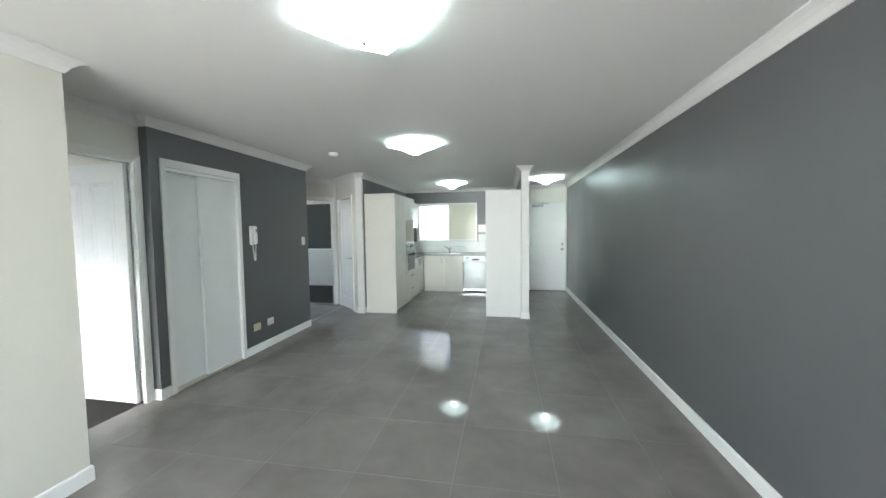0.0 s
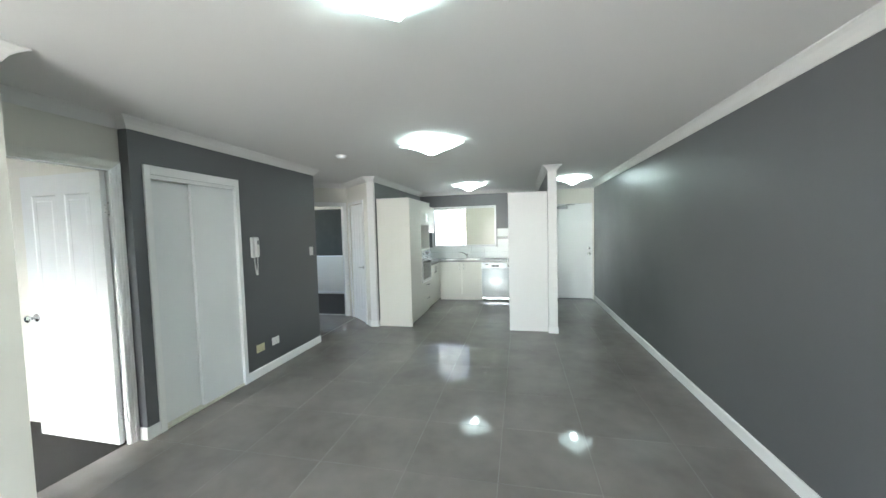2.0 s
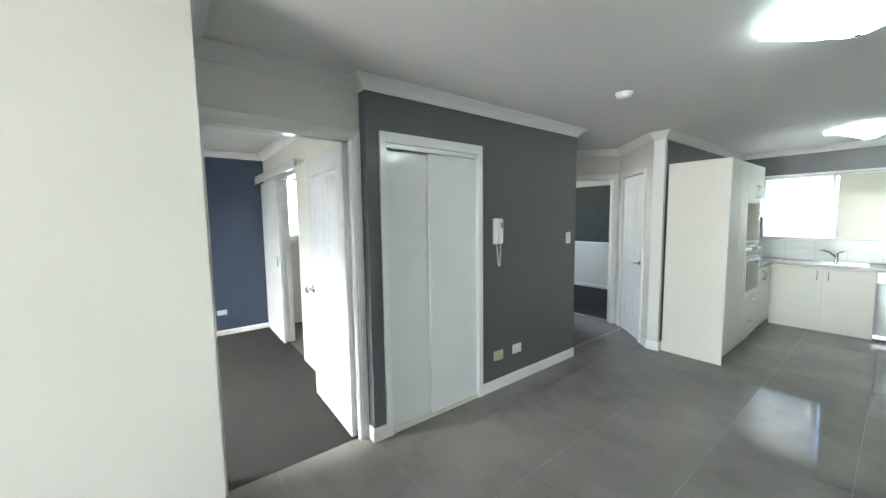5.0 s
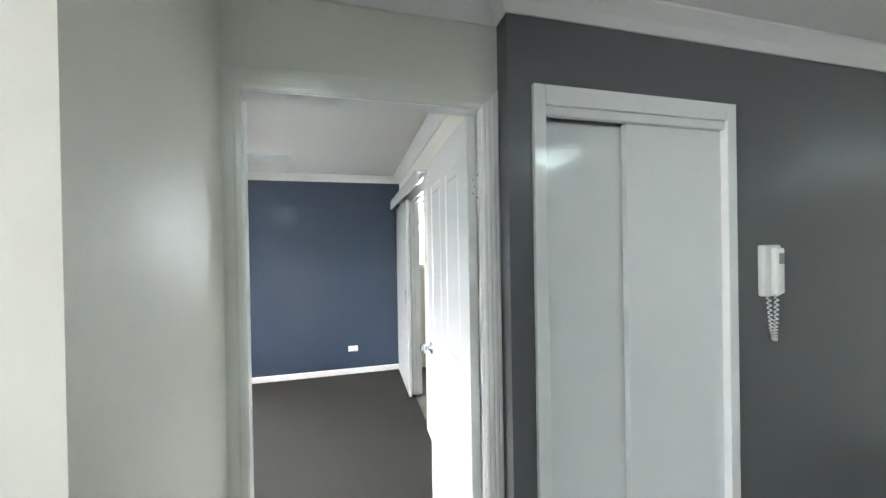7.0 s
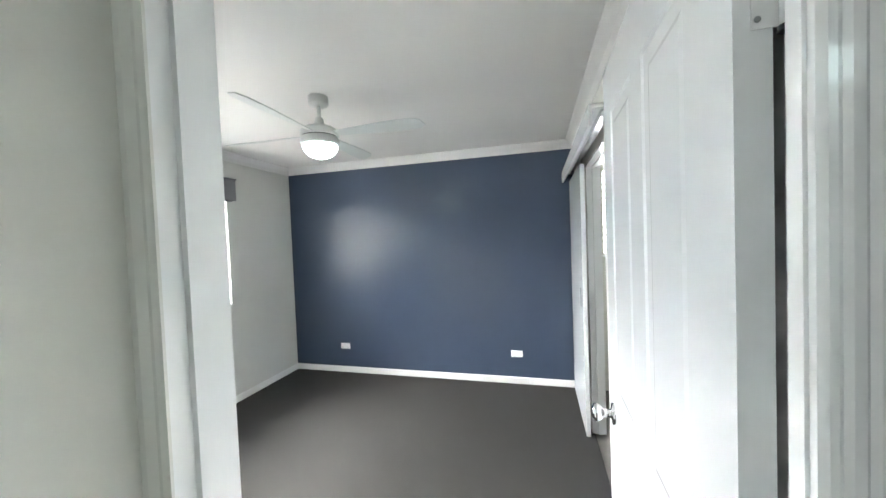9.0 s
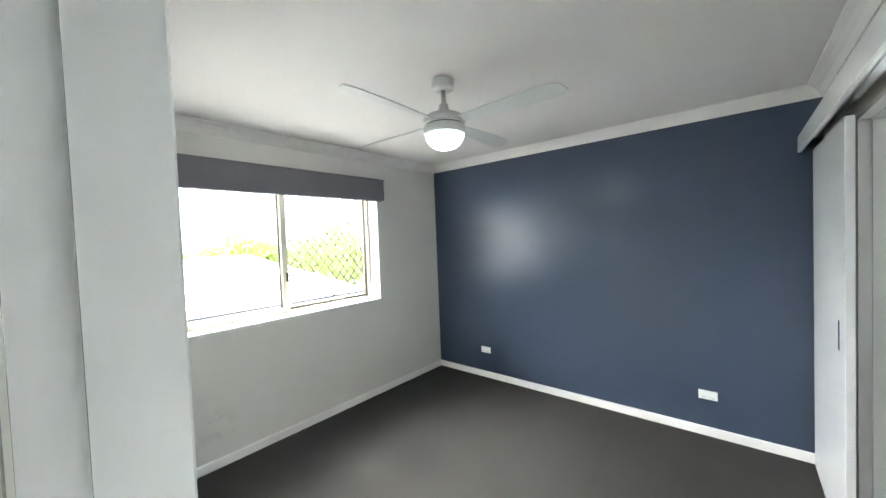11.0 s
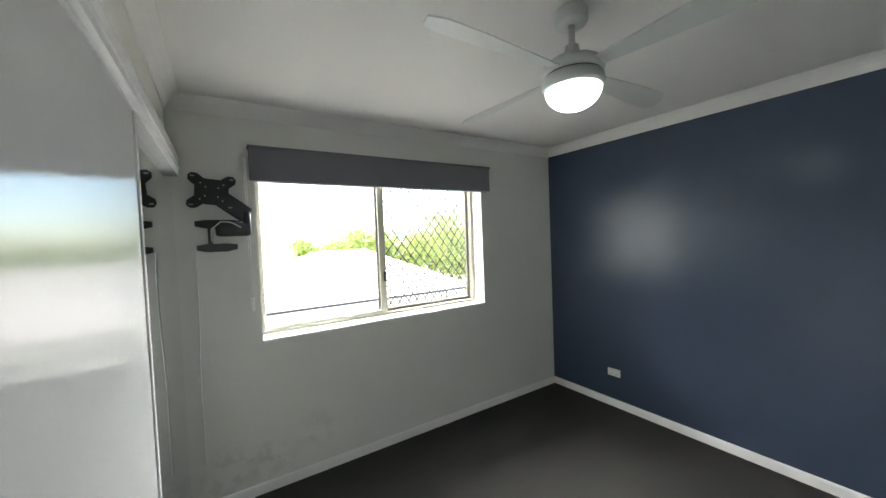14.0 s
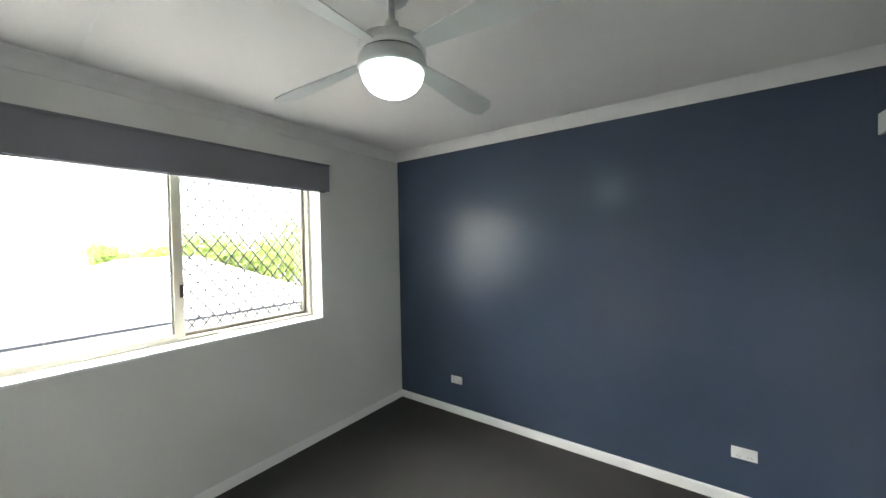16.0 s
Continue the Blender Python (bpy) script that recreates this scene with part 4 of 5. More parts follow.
for i in range(-14, 16):
    for s in (1, -1):
        a = i * 0.062
        lo = max(0.0, (-ew + 0.03 - a) * s if s > 0 else (a - ew + 0.03))
        hi = min((eh - 0.06) / 1.15, (ew - 0.03 - a) if s > 0 else (a + ew - 0.03))
        if hi > lo + 0.01:
            tube(em, (-0.04, a + s * lo, 0.03 + lo * 1.15), (-0.04, a + s * hi, 0.03 + hi * 1.15), 0.004, n=4, caps=False)
part("security_mesh", em, MESH_GREY, wn3, "diamond security mesh")
part("window_sill", cube(0.031, -ew, -0.004, 0.075, ew, 0.012, bevel=0.003), GLOSS_WHITE, wn3)
for nm, pts in (("baseboard_second_bedroom", [(CX + 0.13, R2Y), (R2X0, R2Y)]),):
    structure(nm, sweep(nb(), pts, SKIRT), GLOSS_WHITE, "white painted skirting board of the second bedroom", "skirting")


# ---------------------------------------------------------------- kitchen
def bar_handle(parent, p, length, axis='z', out=(1, 0, 0)):
    """A slim bow handle on two posts."""
    bm = nb()
    o = Vector(out) * 0.028
    p = Vector(p)
    d = Vector((0, 0, 1)) if axis == 'z' else Vector((0, 1, 0)) if axis == 'y' else Vector((1, 0, 0))
    a, b = p - d * length / 2, p + d * length / 2
    tube(bm, a + o, b + o, 0.006, n=8)
    tube(bm, a, a + o, 0.006, n=8)
    tube(bm, b, b + o, 0.006, n=8)
    return part("handle", bm, STEEL, parent, "brushed steel handle")


TX0, TX1 = -3.432, -2.86
pu = thing("pantry_unit", (0, 0, 0), "tall cream laminate pantry unit with a plain end panel", "cabinet")
part("body", cube(TX0 + 0.02, 6.665, 0.1, TX1 - 0.02, 7.298, 2.085), CREAM, pu)
part("end_panel", cube(TX0 + 0.02, 6.64, 0.001, TX1, 6.662, 2.09, bevel=0.0015), CREAM, pu)
part("kickboard", cube(TX0, 6.665, 0.001, TX1 - 0.06, 7.298, 0.1), CREAM, pu)
for y0, y1, hy in ((6.666, 6.98, 6.94), (6.983, 7.297, 7.025)):
    d = part("door", cube(TX1 - 0.019, y0, 0.105, TX1, y1, 2.085, bevel=0.002), CREAM, pu)
ov = thing("oven_tower", (0, 0, 0), "tall cream laminate unit with a built-in steel oven", "cabinet")
bt = nb()
box(bt, TX0, 7.302, 0.1, TX1 - 0.02, 7.318, 2.085)
box(bt, TX0, 7.942, 0.1, TX1 - 0.02, 7.96, 2.085)
for z0, z1 in ((0.1, 0.116), (0.595, 0.611), (1.195, 1.213), (1.66, 1.678), (2.069, 2.085)):
    box(bt, TX0, 7.318, z0, TX1 - 0.02, 7.942, z1)
box(bt, TX0, 7.318, 0.116, TX0 + 0.012, 7.942, 2.069)
part("body", bt, CREAM, ov)
part("kickboard", cube(TX0, 7.302, 0.001, TX1 - 0.06, 7.96, 0.099), CREAM, ov)
for z0, z1 in ((0.105, 0.34), (0.345, 0.595)):
    d = part("drawer_front", cube(TX1 - 0.019, 7.302, z0, TX1, 7.958, z1, bevel=0.002), CREAM, ov)
    bar_handle(d, (TX1, 7.63, z1 - 0.05), 0.13, 'y')
for y0, y1, hy in ((7.302, 7.628, 7.585), (7.632, 7.958, 7.675)):
    d = part("door", cube(TX1 - 0.019, y0, 1.68, TX1, y1, 2.085, bevel=0.002), CREAM, ov)
    bar_handle(d, (TX1, hy, 1.79), 0.13)
oven = thing("wall_oven", (TX1, 7.63, 0.9), "stainless steel wall oven with a black glass door", "oven")
part("body", cube(-0.5, -0.305, -0.285, -0.02, 0.305, 0.285), STEEL, oven)
part("control_panel", cube(-0.02, -0.315, 0.175, 0.006, 0.315, 0.288, bevel=0.003), STEEL, oven)
od = part("door", cube(-0.02, -0.315, -0.288, 0.008, 0.315, 0.17, bevel=0.003), STEEL, oven)
part("glass", cube(0.0085, -0.26, -0.24, 0.0105, 0.26, 0.09), BLACK_GLASS, od, "black glass")
bar_handle(od, (0.008, 0, 0.13), 0.5, 'y')
part("display", cube(0.0065, -0.07, 0.205, 0.0085, 0.07, 0.26), BLACK_GLASS, oven)
for y in (-0.22, -0.15, 0.15, 0.22):
    part("control_knob", tube(nb(), (0.006, y, 0.232), (0.026, y, 0.232), 0.018, 0.016), STEEL, oven)

BT = 0.845


def base_unit(name, label, x0, y0, x1, y1, face, fronts, handles='z'):
    """A floor unit; face is '+x', '-x' or '-y'; fronts are (from, to, bottom, top, handle place)."""
    ob = thing(name, (0, 0, 0), label, "cabinet", "kitchen base units")
    k = {'+x': (0, 0, -0.05, 0), '-x': (0.05, 0, 0, 0), '-y': (0, 0.05, 0, 0)}[face]
    f = {'+x': (0, 0, -0.02, 0), '-x': (0.02, 0, 0, 0), '-y': (0, 0.02, 0, 0)}[face]
    part("body", cube(x0 + f[0], y0 + f[1], 0.12, x1 + f[2], y1, BT), CREAM, ob)
    part("kickboard", cube(x0 + k[0], y0 + k[1], 0.001, x1 + k[2], y1, 0.119), CREAM, ob)
    for a, b, z0, z1, h in fronts:
        if face == '-y':
            d = part("door", cube(a + 0.0015, y0, z0, b - 0.0015, y0 + 0.019, z1, bevel=0.002), CREAM, ob)
            bar_handle(d, (h, y0, z1 - 0.10), 0.11, 'z', (0, -1, 0))
        else:
            xa, xb, o = (x1 - 0.019, x1, 1) if face == '+x' else (x0, x0 + 0.019, -1)
            d = part("door" if handles == 'z' else "drawer_front", cube(xa, a + 0.0015, z0, xb, b - 0.0015, z1, bevel=0.002), CREAM, ob)
            bar_handle(d, (xb if o > 0 else xa, h, z1 - (0.10 if handles == 'z' else 0.05)), 0.11, handles, (o, 0, 0))
    return ob


base_unit("base_cabinet", "cream two-door base unit under the sink", -2.90, 8.86, -1.962, 9.34, '-y', [(-2.87, -2.40, 0.125, 0.835, -2.45), (-2.40, -1.964, 0.125, 0.835, -2.35)])
base_unit("base_cabinet", "cream base unit beside the oven tower", -3.43, 7.962, -2.90, 9.34, '+x', [(7.964, 8.40, 0.125, 0.835, 8.35), (8.40, 8.85, 0.125, 0.835, 8.45)])
base_unit("base_cabinet", "cream drawer unit along the wing wall", -1.31, 7.53, -0.742, 9.34, '-x', [(7.532, 8.17, 0.64, 0.835, 7.85), (7.532, 8.17, 0.39, 0.635, 7.85), (7.532, 8.17, 0.125, 0.385, 7.85), (8.17, 8.80, 0.125, 0.835, 8.24)], 'y')
tu = thing("tall_unit", (0, 0, 0), "tall cream laminate unit with a plain white end panel", "cabinet")
part("end_panel", cube(-1.31, 6.63, 0.001, -0.742, 6.65, 2.085, bevel=0.0015), END_WHITE, tu, "white end panel")
part("body", cube(-1.29, 6.652, 0.1, -0.742, 7.526, 2.08), CREAM, tu)
part("kickboard", cube(-1.25, 6.652, 0.001, -0.742, 7.526, 0.099), CREAM, tu)
for y0, y1, hy in ((6.652, 7.087, 7.04), (7.09, 7.526, 7.14)):
    d = part("door", cube(-1.31, y0, 0.105, -1.291, y1, 2.08, bevel=0.002), CREAM, tu)
    bar_handle(d, (-1.31, hy, 1.0), 0.13, 'z', (-1, 0, 0))

bench = nb()
sx0, sx1, sy0, sy1 = -2.85, -2.05, 8.94, 9.27
for a in ((-3.432, 7.965, -2.885, 9.345), (-2.885, 8.845, sx0, 9.345), (sx0, 8.845, sx1, sy0), (sx0, sy1, sx1, 9.345), (sx1, 8.845, -1.325, 9.345), (-1.325, 7.53, -0.74, 9.345)):
    box(bench, a[0], a[1], BT + 0.001, a[2], a[3], BT + 0.038)
tagged(link("worktop", bench, STONE), "grey speckled laminate kitchen worktop", "worktop")
snk = thing("sink", (-2.45, 9.105, BT + 0.039), "stainless steel sink with drainer set in the worktop", "sink")
rim = nb()
for a in ((-0.42, -0.18, -0.006, -0.39, 0.18, 0.004), (0.39, -0.18, -0.006, 0.42, 0.18, 0.004), (-0.39, -0.18, -0.006, 0.39, -0.155, 0.004), (-0.39, 0.155, -0.006, 0.39, 0.18, 0.004), (0.0, -0.155, -0.006, 0.39, 0.155, -0.001)):
    box(rim, *a)
part("rim", rim, STEEL, snk)
bw = nb()
for a in ((-0.39, -0.155, -0.16, 0.0, 0.155, -0.155), (-0.39, -0.155, -0.155, -0.386, 0.155, -0.006), (-0.004, -0.155, -0.155, 0.0, 0.155, -0.006), (-0.386, -0.155, -0.155, -0.004, -0.151, -0.006), (-0.386, 0.151, -0.155, -0.004, 0.155, -0.006)):
    box(bw, *a)
part("bowl", bw, STEEL, snk)
tap = thing("mixer_tap", (-2.33, 9.29, BT + 0.039), "chrome kitchen mixer tap behind the sink", "tap")
part("base", lathe(nb(), [(0.025, 0), (0.025, 0.01), (0.02, 0.02), (0.02, 0.09), (0.016, 0.11), (0, 0.112)], 20), CHROME, tap)
part("spout", pipe(nb(), [(0, 0, 0.06), (-0.06, -0.06, 0.13), (-0.12, -0.12, 0.16), (-0.14, -0.14, 0.15)], 0.012, 10), CHROME, tap)
part("lever", pipe(nb(), [(0, 0, 0.105), (0.03, -0.03, 0.13), (0.07, -0.05, 0.15)], 0.008, 8), CHROME, tap)

dw = thing("dishwasher", (-1.665, 8.86, 0), "stainless steel dishwasher under the worktop", "dishwasher")
part("body", cube(-0.296, 0.022, 0.1, 0.296, 0.47, 0.83), BLACK, dw)
fd = nb()
n = 14
cols = [[fd.verts.new((-0.296 + 0.592 * i / n, -0.022 * math.sin(math.pi * i / n) ** 0.7 - 0.004, z)) for z in (0.085, 0.70)] for i in range(n + 1)]
back = [[fd.verts.new((-0.296 + 0.592 * i / n, 0.02, z)) for z in (0.085, 0.70)] for i in range(n + 1)]
for i in range(n):
    fd.faces.new((cols[i][0], cols[i + 1][0], cols[i + 1][1], cols[i][1])).smooth = True
    fd.faces.new((back[i][0], back[i][1], back[i + 1][1], back[i + 1][0]))
    fd.faces.new((cols[i][1], cols[i + 1][1], back[i + 1][1], back[i][1]))
    fd.faces.new((cols[i][0], back[i][0], back[i + 1][0], cols[i + 1][0]))
fd.faces.new((cols[0][0], cols[0][1], back[0][1], back[0][0]))
fd.faces.new((cols[n][0], back[n][0], back[n][1], cols[n][1]))
dd = part("door", fd, SATIN_STEEL, dw, "brushed steel door")
cp = part("control_panel", cube(-0.296, -0.016, 0.704, 0.296, 0.02, 0.832, bevel=0.004), SATIN_STEEL, dw)
part("handle_recess", cube(-0.08, -0.0175, 0.735, 0.08, -0.0155, 0.775, bevel=0.0005), BLACK, cp)
part("display", cube(-0.22, -0.0175, 0.78, -0.15, -0.0155, 0.80), BLACK_GLASS, cp)
part("kick_panel", cube(-0.296, 0.0, 0.03, 0.296, 0.02, 0.082, bevel=0.003), STEEL, dw)
part("foot", tube(nb(), (-0.25, 0.1, 0.0), (-0.25, 0.1, 0.1), 0.02), BLACK, dw)
part("foot", tube(nb(), (0.25, 0.1, 0.0), (0.25, 0.1, 0.1), 0.02), BLACK, dw)

rh = thing("overhead_cabinet", (0, 0, 0), "cream overhead unit with a slim range hood", "cabinet")
part("body", cube(-3.432, 8.02, 1.56, -3.13, 9.34, 2.085), CREAM, rh)
for y0, y1, hy in ((8.022, 8.68, 8.62), (8.683, 9.338, 8.74)):
    d = part("door", cube(-3.129, y0, 1.56, -3.11, y1, 2.085, bevel=0.002), CREAM, rh)
    bar_handle(d, (-3.11, hy, 1.66), 0.11)
part("range_hood", cube(-3.43, 8.1, 1.50, -2.98, 8.7, 1.556, bevel=0.003), STEEL, rh, "steel range hood")

wk = thing("window_2", (-2.415, YK + 0.09, 1.175), "white framed kitchen window with a cream blind over one half", "window")
wk["kind"] = "structure"
kw, kh = 0.715, 0.885
kf = nb()
for a in ((-kw, -0.03, 0, kw, 0.03, 0.03), (-kw, -0.03, kh - 0.03, kw, 0.03, kh), (-kw, -0.03, 0.03, -kw + 0.03, 0.03, kh - 0.03), (kw - 0.03, -0.03, 0.03, kw, 0.03, kh - 0.03), (-0.02, -0.03, 0.03, 0.02, 0.03, kh - 0.03)):
    box(kf, *a, bevel=0.003)
part("window_frame", kf, GLOSS_WHITE, wk)
for x0, x1 in ((-kw + 0.03, -0.02), (0.02, kw - 0.03)):
    g = part("pane", cube(x0, -0.002, 0.03, x1, 0.002, kh - 0.03), GLASS, wk)
    g.visible_shadow = False
part("window_sill", cube(-kw - 0.03, -0.115, -0.022, kw + 0.03, -0.031, -0.001, bevel=0.004), GLOSS_WHITE, wk)
rv = nb()
for a in ((-kw - 0.035, -0.105, 0.0, -kw, -0.031, kh + 0.03), (kw, -0.105, 0.0, kw + 0.035, -0.031, kh + 0.03), (-kw, -0.105, kh, kw, -0.031, kh + 0.03)):
    box(rv, *a, bevel=0.003)
part("reveal_lining", rv, GLOSS_WHITE, wk)
kb = thing("blind_panel", (-2.0, YK + 0.03, 1.20), "cream blind covering half of the kitchen window", "blind")
part("cloth", cube(-0.37, 0.0, 0.0, 0.295, 0.004, 0.84), CREAM_BLIND, kb)
part("bottom_rail", cube(-0.37, -0.006, -0.015, 0.295, 0.010, 0.005, bevel=0.003), PLASTIC, kb)


sc = thing("curtain", (-2.76, YK + 0.042, 1.21), "sheer white curtain over one half of the kitchen window", "curtain")
cu = nb()
n = 60
rows = []
for i in range(n + 1):
    u = i / n
    col = []
    for j in range(7):
        v = j / 6
        col.append(cu.verts.new((-0.35 + u * (0.70 - 0.05 * v + 0.02 * (1 - v)), 0.010 * math.sin(u * 52 + 0.6 * v) * (0.5 + 0.5 * (1 - v)), 0.82 * v)))
    rows.append(col)
for p, q in zip(rows, rows[1:]):
    for j in range(6):
        cu.faces.new((p[j], q[j], q[j + 1], p[j + 1])).smooth = True
part("cloth", cu, SHEER, sc)
part("rod", tube(nb(), (-0.36, 0, 0.825), (0.36, 0, 0.825), 0.006, n=10), PLASTIC, sc)

# unseen wall and floor, added to stop outside light leaking under the entry door
structure("wall_entry_light_block", cube(-1.2, 9.42, -0.05, 0.9, 9.5, 2.6), WHITE_WALL, "unseen wall added behind the entry door to block outside light", "wall")
structure("floor_entry_light_block", cube(-1.2, YE + 0.10, -0.12, 0.9, 9.42, -0.006), GROUT, "unseen grey floor added behind the entry door to block outside light", "floor")
# black strip added for the dark line of the gap below the door
structure("threshold", cube(-0.455, YE + 0.002, -0.003, 0.355, YE + 0.10, 0.012, bevel=0.003), BLACK, "black threshold strip added to keep the gap under the entry door dark", "threshold")

# ---------------------------------------------------------------- outside
def leafy_tree(at, height, crown, seed, label):
    rnd = random.Random(seed)
    ob = thing("tree", at, label, "tree", "garden trees")
    bm = nb()
    top = Vector((rnd.uniform(-0.3, 0.3), rnd.uniform(-0.3, 0.3), height * 0.6))
    tube(bm, (0, 0, 0), top, 0.16, 0.07, n=10)
    tips = []
    for i in range(9):
        a = i * 2.4 + rnd.uniform(-0.3, 0.3)
        s = top * rnd.uniform(0.5, 1.0)
        e = s + Vector((math.cos(a) * crown * rnd.uniform(0.4, 0.85), math.sin(a) * crown * rnd.uniform(0.4, 0.85), height * rnd.uniform(0.08, 0.36)))
        tube(bm, s, e, 0.05, 0.015, n=6)
        tips += [e, s.lerp(e, 0.65)]
    part("trunk", bm, BARK, ob)
    vs, fs = [], []
    for c in tips:
        for _ in range(200):
            p = c + Vector((rnd.gauss(0, 1), rnd.gauss(0, 1), rnd.gauss(0, 0.75))) * crown * 0.24
            q = Euler((rnd.uniform(0, 6.3), rnd.uniform(0, 6.3), rnd.uniform(0, 6.3))).to_matrix()
            L, w = rnd.uniform(0.10, 0.2), rnd.uniform(0.05, 0.09)
            k = len(vs)
            vs += [p + q @ Vector(v) for v in ((-L, 0, 0), (0, -w, 0.015), (L, 0, 0), (0, w, 0.015))]
            fs.append((k, k + 1, k + 2, k + 3))
    me = bpy.data.meshes.new("crown")
    me.from_pydata([tuple(v) for v in vs], [], fs)
    me.materials.append(LEAF)
    cr = new("crown", me)
    cr.parent = ob
    return ob


BARK = mat("grey_bark", (0.16, 0.13, 0.10), 0.9, var=0.3, scale=6, fine=40, bump=0.5)
LEAF = mat("green_leaves", (0.23, 0.29, 0.085), 0.55, var=0.4, scale=1.2, fine=9, bump=0)
thin = LEAF.node_tree
tl = thin.nodes.new("ShaderNodeBsdfTranslucent")
tl.inputs["Color"].default_value = (0.48, 0.54, 0.15, 1)
mx = thin.nodes.new("ShaderNodeMixShader")
mx.inputs[0].default_value = 0.45
thin.links.new(thin.nodes["Principled BSDF"].outputs[0], mx.inputs[1])
thin.links.new(tl.outputs[0], mx.inputs[2])
thin.links.new(mx.outputs[0], thin.nodes["Material Output"].inputs["Surface"])
ROOF = mat("pale_tile_roof", (0.55, 0.50, 0.46), 0.8, var=0.2, scale=1.5, fine=14, bump=0.2)
BRICKWALL = mat("pale_rendered_wall", (0.72, 0.70, 0.66), 0.85, var=0.1, scale=1, fine=20)
YARD = mat("pale_concrete_yard", (0.46, 0.44, 0.39), 0.95, var=0.3, scale=0.4, fine=8, bump=0.3)
structure("ground", cube(-900, -900, -3.6, 900, 900, -3.2), YARD, "pale sunlit ground running to the horizon", "ground")

hs = thing("house", (-7.5, -10.4, -3.2), "neighbouring single storey house with a pale hipped roof", "house")
part("wall", cube(-3.2, -3.2, 0, 3.2, 3.2, 3.15), BRICKWALL, hs)
rf = nb()
ez, rz2, ov2 = 3.15, 4.36, 0.55
A = [rf.verts.new(p) for p in ((-3.2 - ov2, -3.2 - ov2, ez), (3.2 + ov2, -3.2 - ov2, ez), (3.2 + ov2, 3.2 + ov2, ez), (-3.2 - ov2, 3.2 + ov2, ez))]
R = [rf.verts.new((-1.7, 0, rz2)), rf.verts.new((0.1, 0, rz2))]
for q in ((A[0], A[1], R[1], R[0]), (A[1], A[2], R[1]), (A[2], A[3], R[0], R[1]), (A[3], A[0], R[0]), (A[3], A[2], A[1], A[0])):
    rf.faces.new(q)
roof = part("roof", rf, ROOF, hs, "pale tiled hip roof")
rd = nb()
tube(rd, (-1.7, 0, rz2), (0.1, 0, rz2), 0.09, n=8)
for sx in (-1, 1):
    for sy in (-1, 1):
        tube(rd, (-1.7 if sx < 0 else 0.1, 0, rz2), (sx * (3.2 + ov2), sy * (3.2 + ov2), ez), 0.08, n=8)
part("ridge_cap", rd, ROOF, roof)
ct = nb()
for i in range(1, 12):
    u = i / 12
    y, z = 3.2 + ov2 - u * (3.2 + ov2), ez + u * (rz2 - ez)
    xa, xb = -3.75 + u * 2.05, 3.75 - u * 3.65
    box(ct, xa, y - 0.03, z - 0.01, xb, y + 0.03, z + 0.035)
part("tile_course", ct, ROOF, roof)
part("gutter", cube(-3.9, 3.73, ez - 0.055, 3.9, 3.83, ez + 0.005, bevel=0.015), BLACK, hs, "dark eaves gutter")
for x in (-1.6, 1.6):
    wq = part("window", cube(x - 0.7, 3.2, 0.9, x + 0.7, 3.24, 2.1), BLACK_GLASS, hs)
    part("frame", cube(x - 0.76, 3.2, 0.84, x + 0.76, 3.23, 2.16), GLOSS_WHITE, wq)
for i, (x, y, h, c) in enumerate(((-16.0, -15.5, 6.5, 2.3), (-13.8, -17.0, 5.8, 2.0), (-18.6, -15.5, 5.7, 2.0), (-11.5, -16.5, 5.7, 1.6), (-10.0, -16.0, 5.8, 1.4), (-8.9, -16.6, 5.5, 1.2))):
    leafy_tree((x, y, -3.2), h, c, 11 + i, "garden tree in bright sun with loose green foliage")


# ---------------------------------------------------------------- floor tiles and wall tiles, piece by piece
base = structure("floor", cube(XD - 0.05, YBACK - 0.1, -0.12, XR + 0.1, YK + 0.1, -0.0012), GROUT, "glossy mid grey porcelain tiled floor", "floor")
hall = structure("floor_hall", cube(HX - 0.1, YD1 - 0.1, -0.12, XD - 0.051, CY + 0.1, -0.0012), GROUT, "grey tiled hall floor", "floor")
TW, TH, GAP = 0.6, 0.612, 0.003


def tile_mesh(name, w, h):
    bm = nb()
    box(bm, 0, 0, -0.006, w, h, 0.0, bevel=0.0008, seg=1)
    me = bpy.data.meshes.new(name)
    bm.to_mesh(me)
    bm.free()
    me.materials.append(TILE)
    return me


FULL = tile_mesh("tile", TW - GAP, TH - GAP)


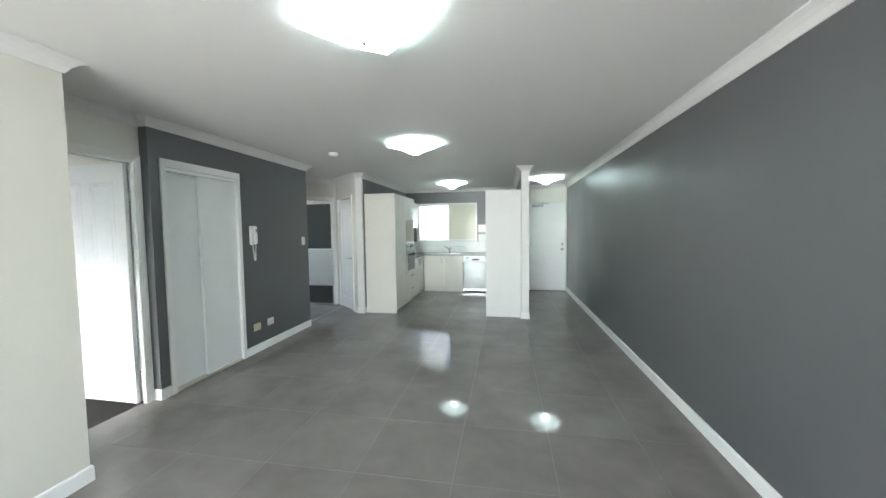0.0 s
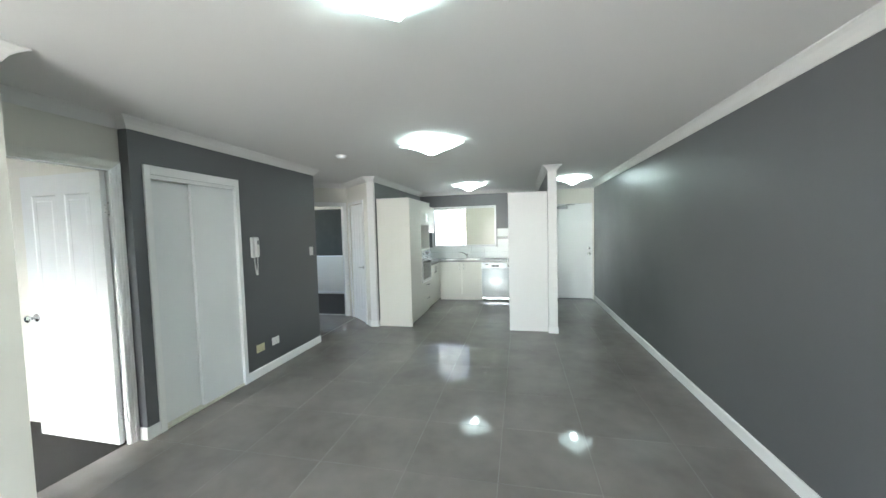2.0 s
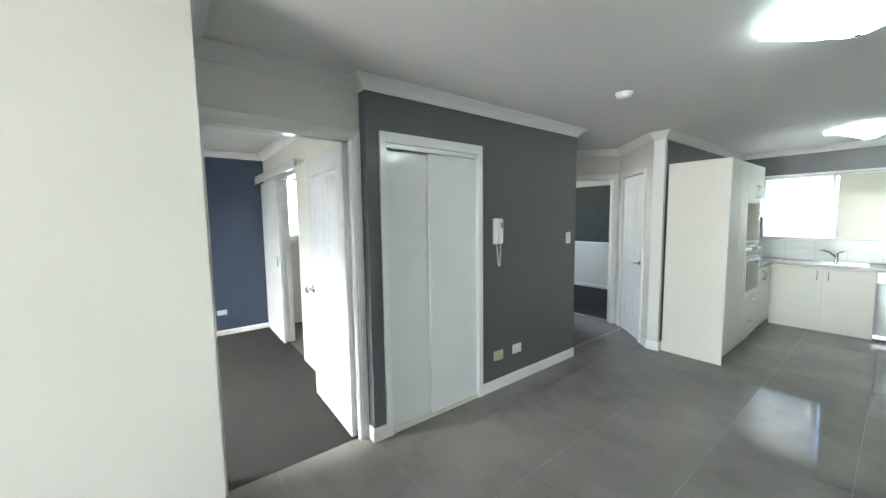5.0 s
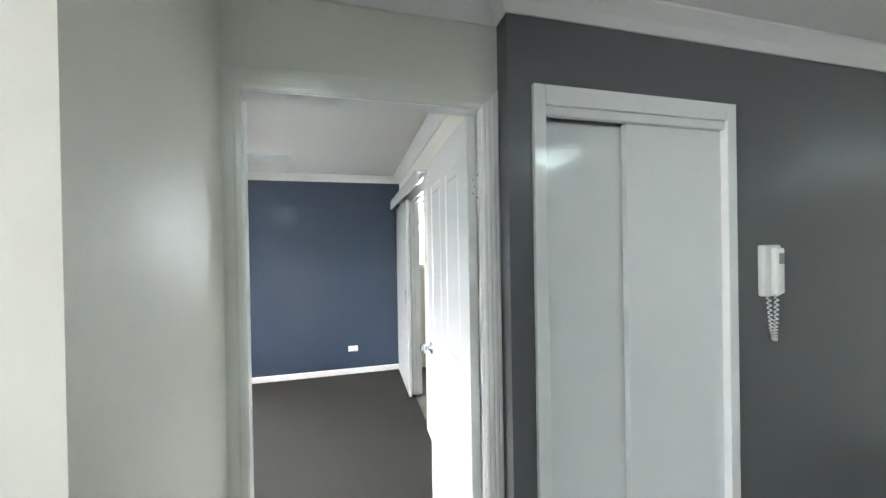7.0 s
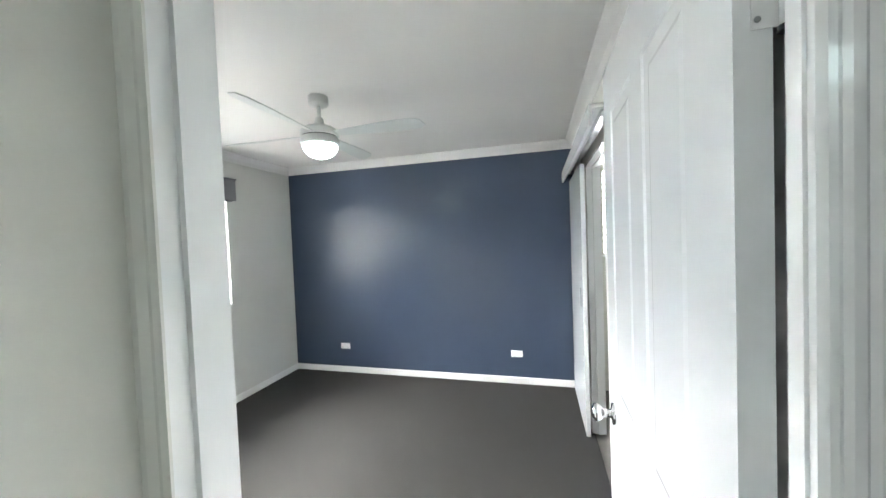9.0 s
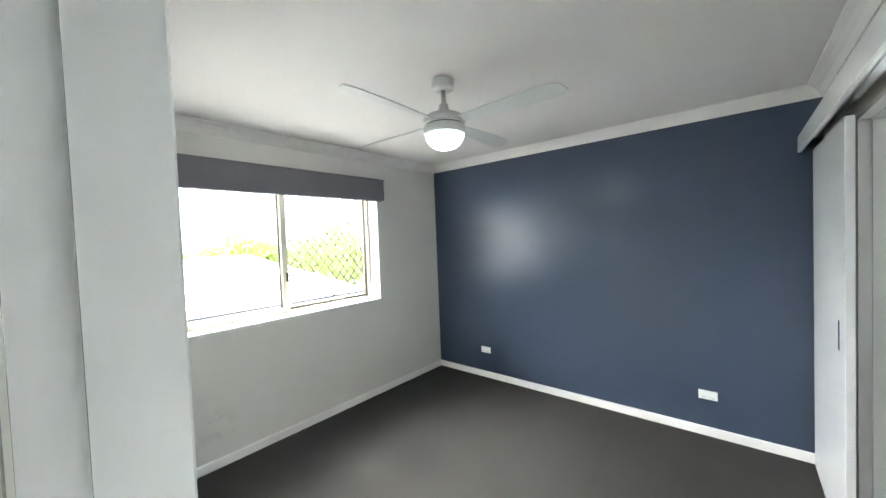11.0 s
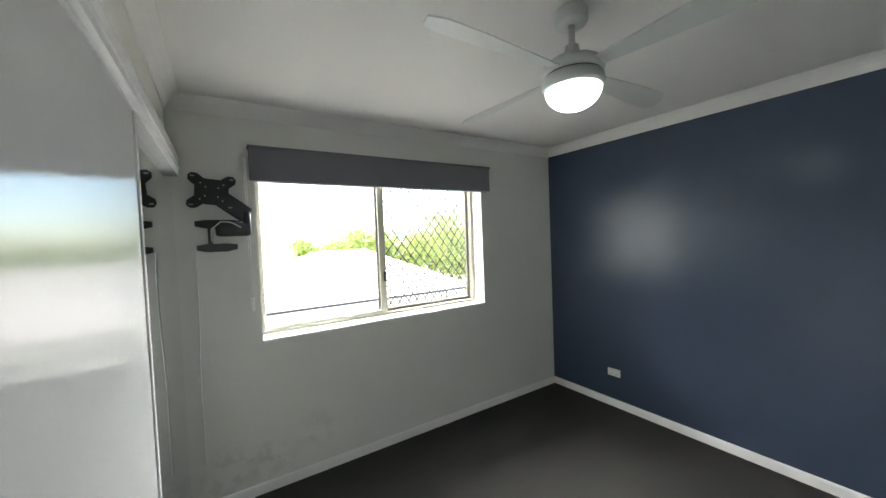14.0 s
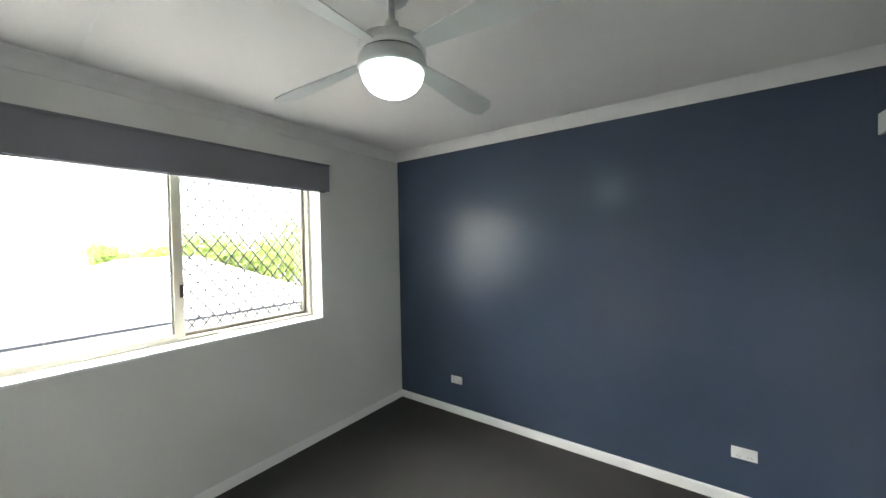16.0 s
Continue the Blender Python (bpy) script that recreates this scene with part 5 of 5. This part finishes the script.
def lay(parent, x0, y0, x1, y1):
    i0, i1 = math.floor((x0 + 0.094) / TW), math.ceil((x1 + 0.094) / TW)
    j0, j1 = math.floor((y0 - 2.714) / TH), math.ceil((y1 - 2.714) / TH)
    for i in range(i0, i1):
        for j in range(j0, j1):
            xa, xb = max(-0.094 + i * TW, x0), min(-0.094 + (i + 1) * TW, x1)
            ya, yb = max(2.714 + j * TH, y0), min(2.714 + (j + 1) * TH, y1)
            if xb - xa < 0.02 or yb - ya < 0.02:
                continue
            full = xb - xa > TW - 1e-4 and yb - ya > TH - 1e-4
            ob = new("tile", FULL if full else tile_mesh("tile", xb - xa - GAP, yb - ya - GAP))
            ob.parent = parent
            ob.location = (xa + GAP / 2, ya + GAP / 2, 0)


lay(base, XD - 0.04, YBACK, XR, YK)
lay(hall, HX, YD1, XD - 0.06, CY)

tiles = nb()
box(tiles, -3.435, YK - 0.004, BT + 0.04, WX0 - 0.002, YK - 0.0015, 1.15)
box(tiles, -1.66, YK - 0.004, 1.15, WX0 - 0.002, YK - 0.0015, 1.56)
sp = structure("splashback", tiles, GROUT, "white glazed tile splashback with a grey border strip", "splashback")
SPM = {}


def splash_tile(x0, x1, z0, z1, material=None):
    key = (round(x1 - x0, 4), round(z1 - z0, 4), material)
    if key not in SPM:
        bm = box(nb(), 0, -0.005, 0, x1 - x0, 0, z1 - z0, bevel=0.0015, seg=1)
        SPM[key] = bpy.data.meshes.new("tile")
        bm.to_mesh(SPM[key])
        bm.free()
        SPM[key].materials.append(material or SPLASH)
    ob = new("tile", SPM[key])
    ob.parent = sp
    ob.location = (x0, YK - 0.004, z0)


STRIP = mat("grey_mosaic_strip", (0.25, 0.25, 0.23), 0.2, var=0.4, scale=40, fine=120)
x = WX0 - 0.005
while x > -3.43:
    xa = max(x - 0.298, -3.433)
    splash_tile(xa, x, 0.886, 1.030)
    splash_tile(xa, x, 1.032, 1.15)
    if xa > -1.68 + 0.01:
        splash_tile(xa, x, 1.152, 1.322)
        splash_tile(xa, x, 1.324, 1.378, STRIP)
        splash_tile(xa, x, 1.380, 1.558)
    x -= 0.30
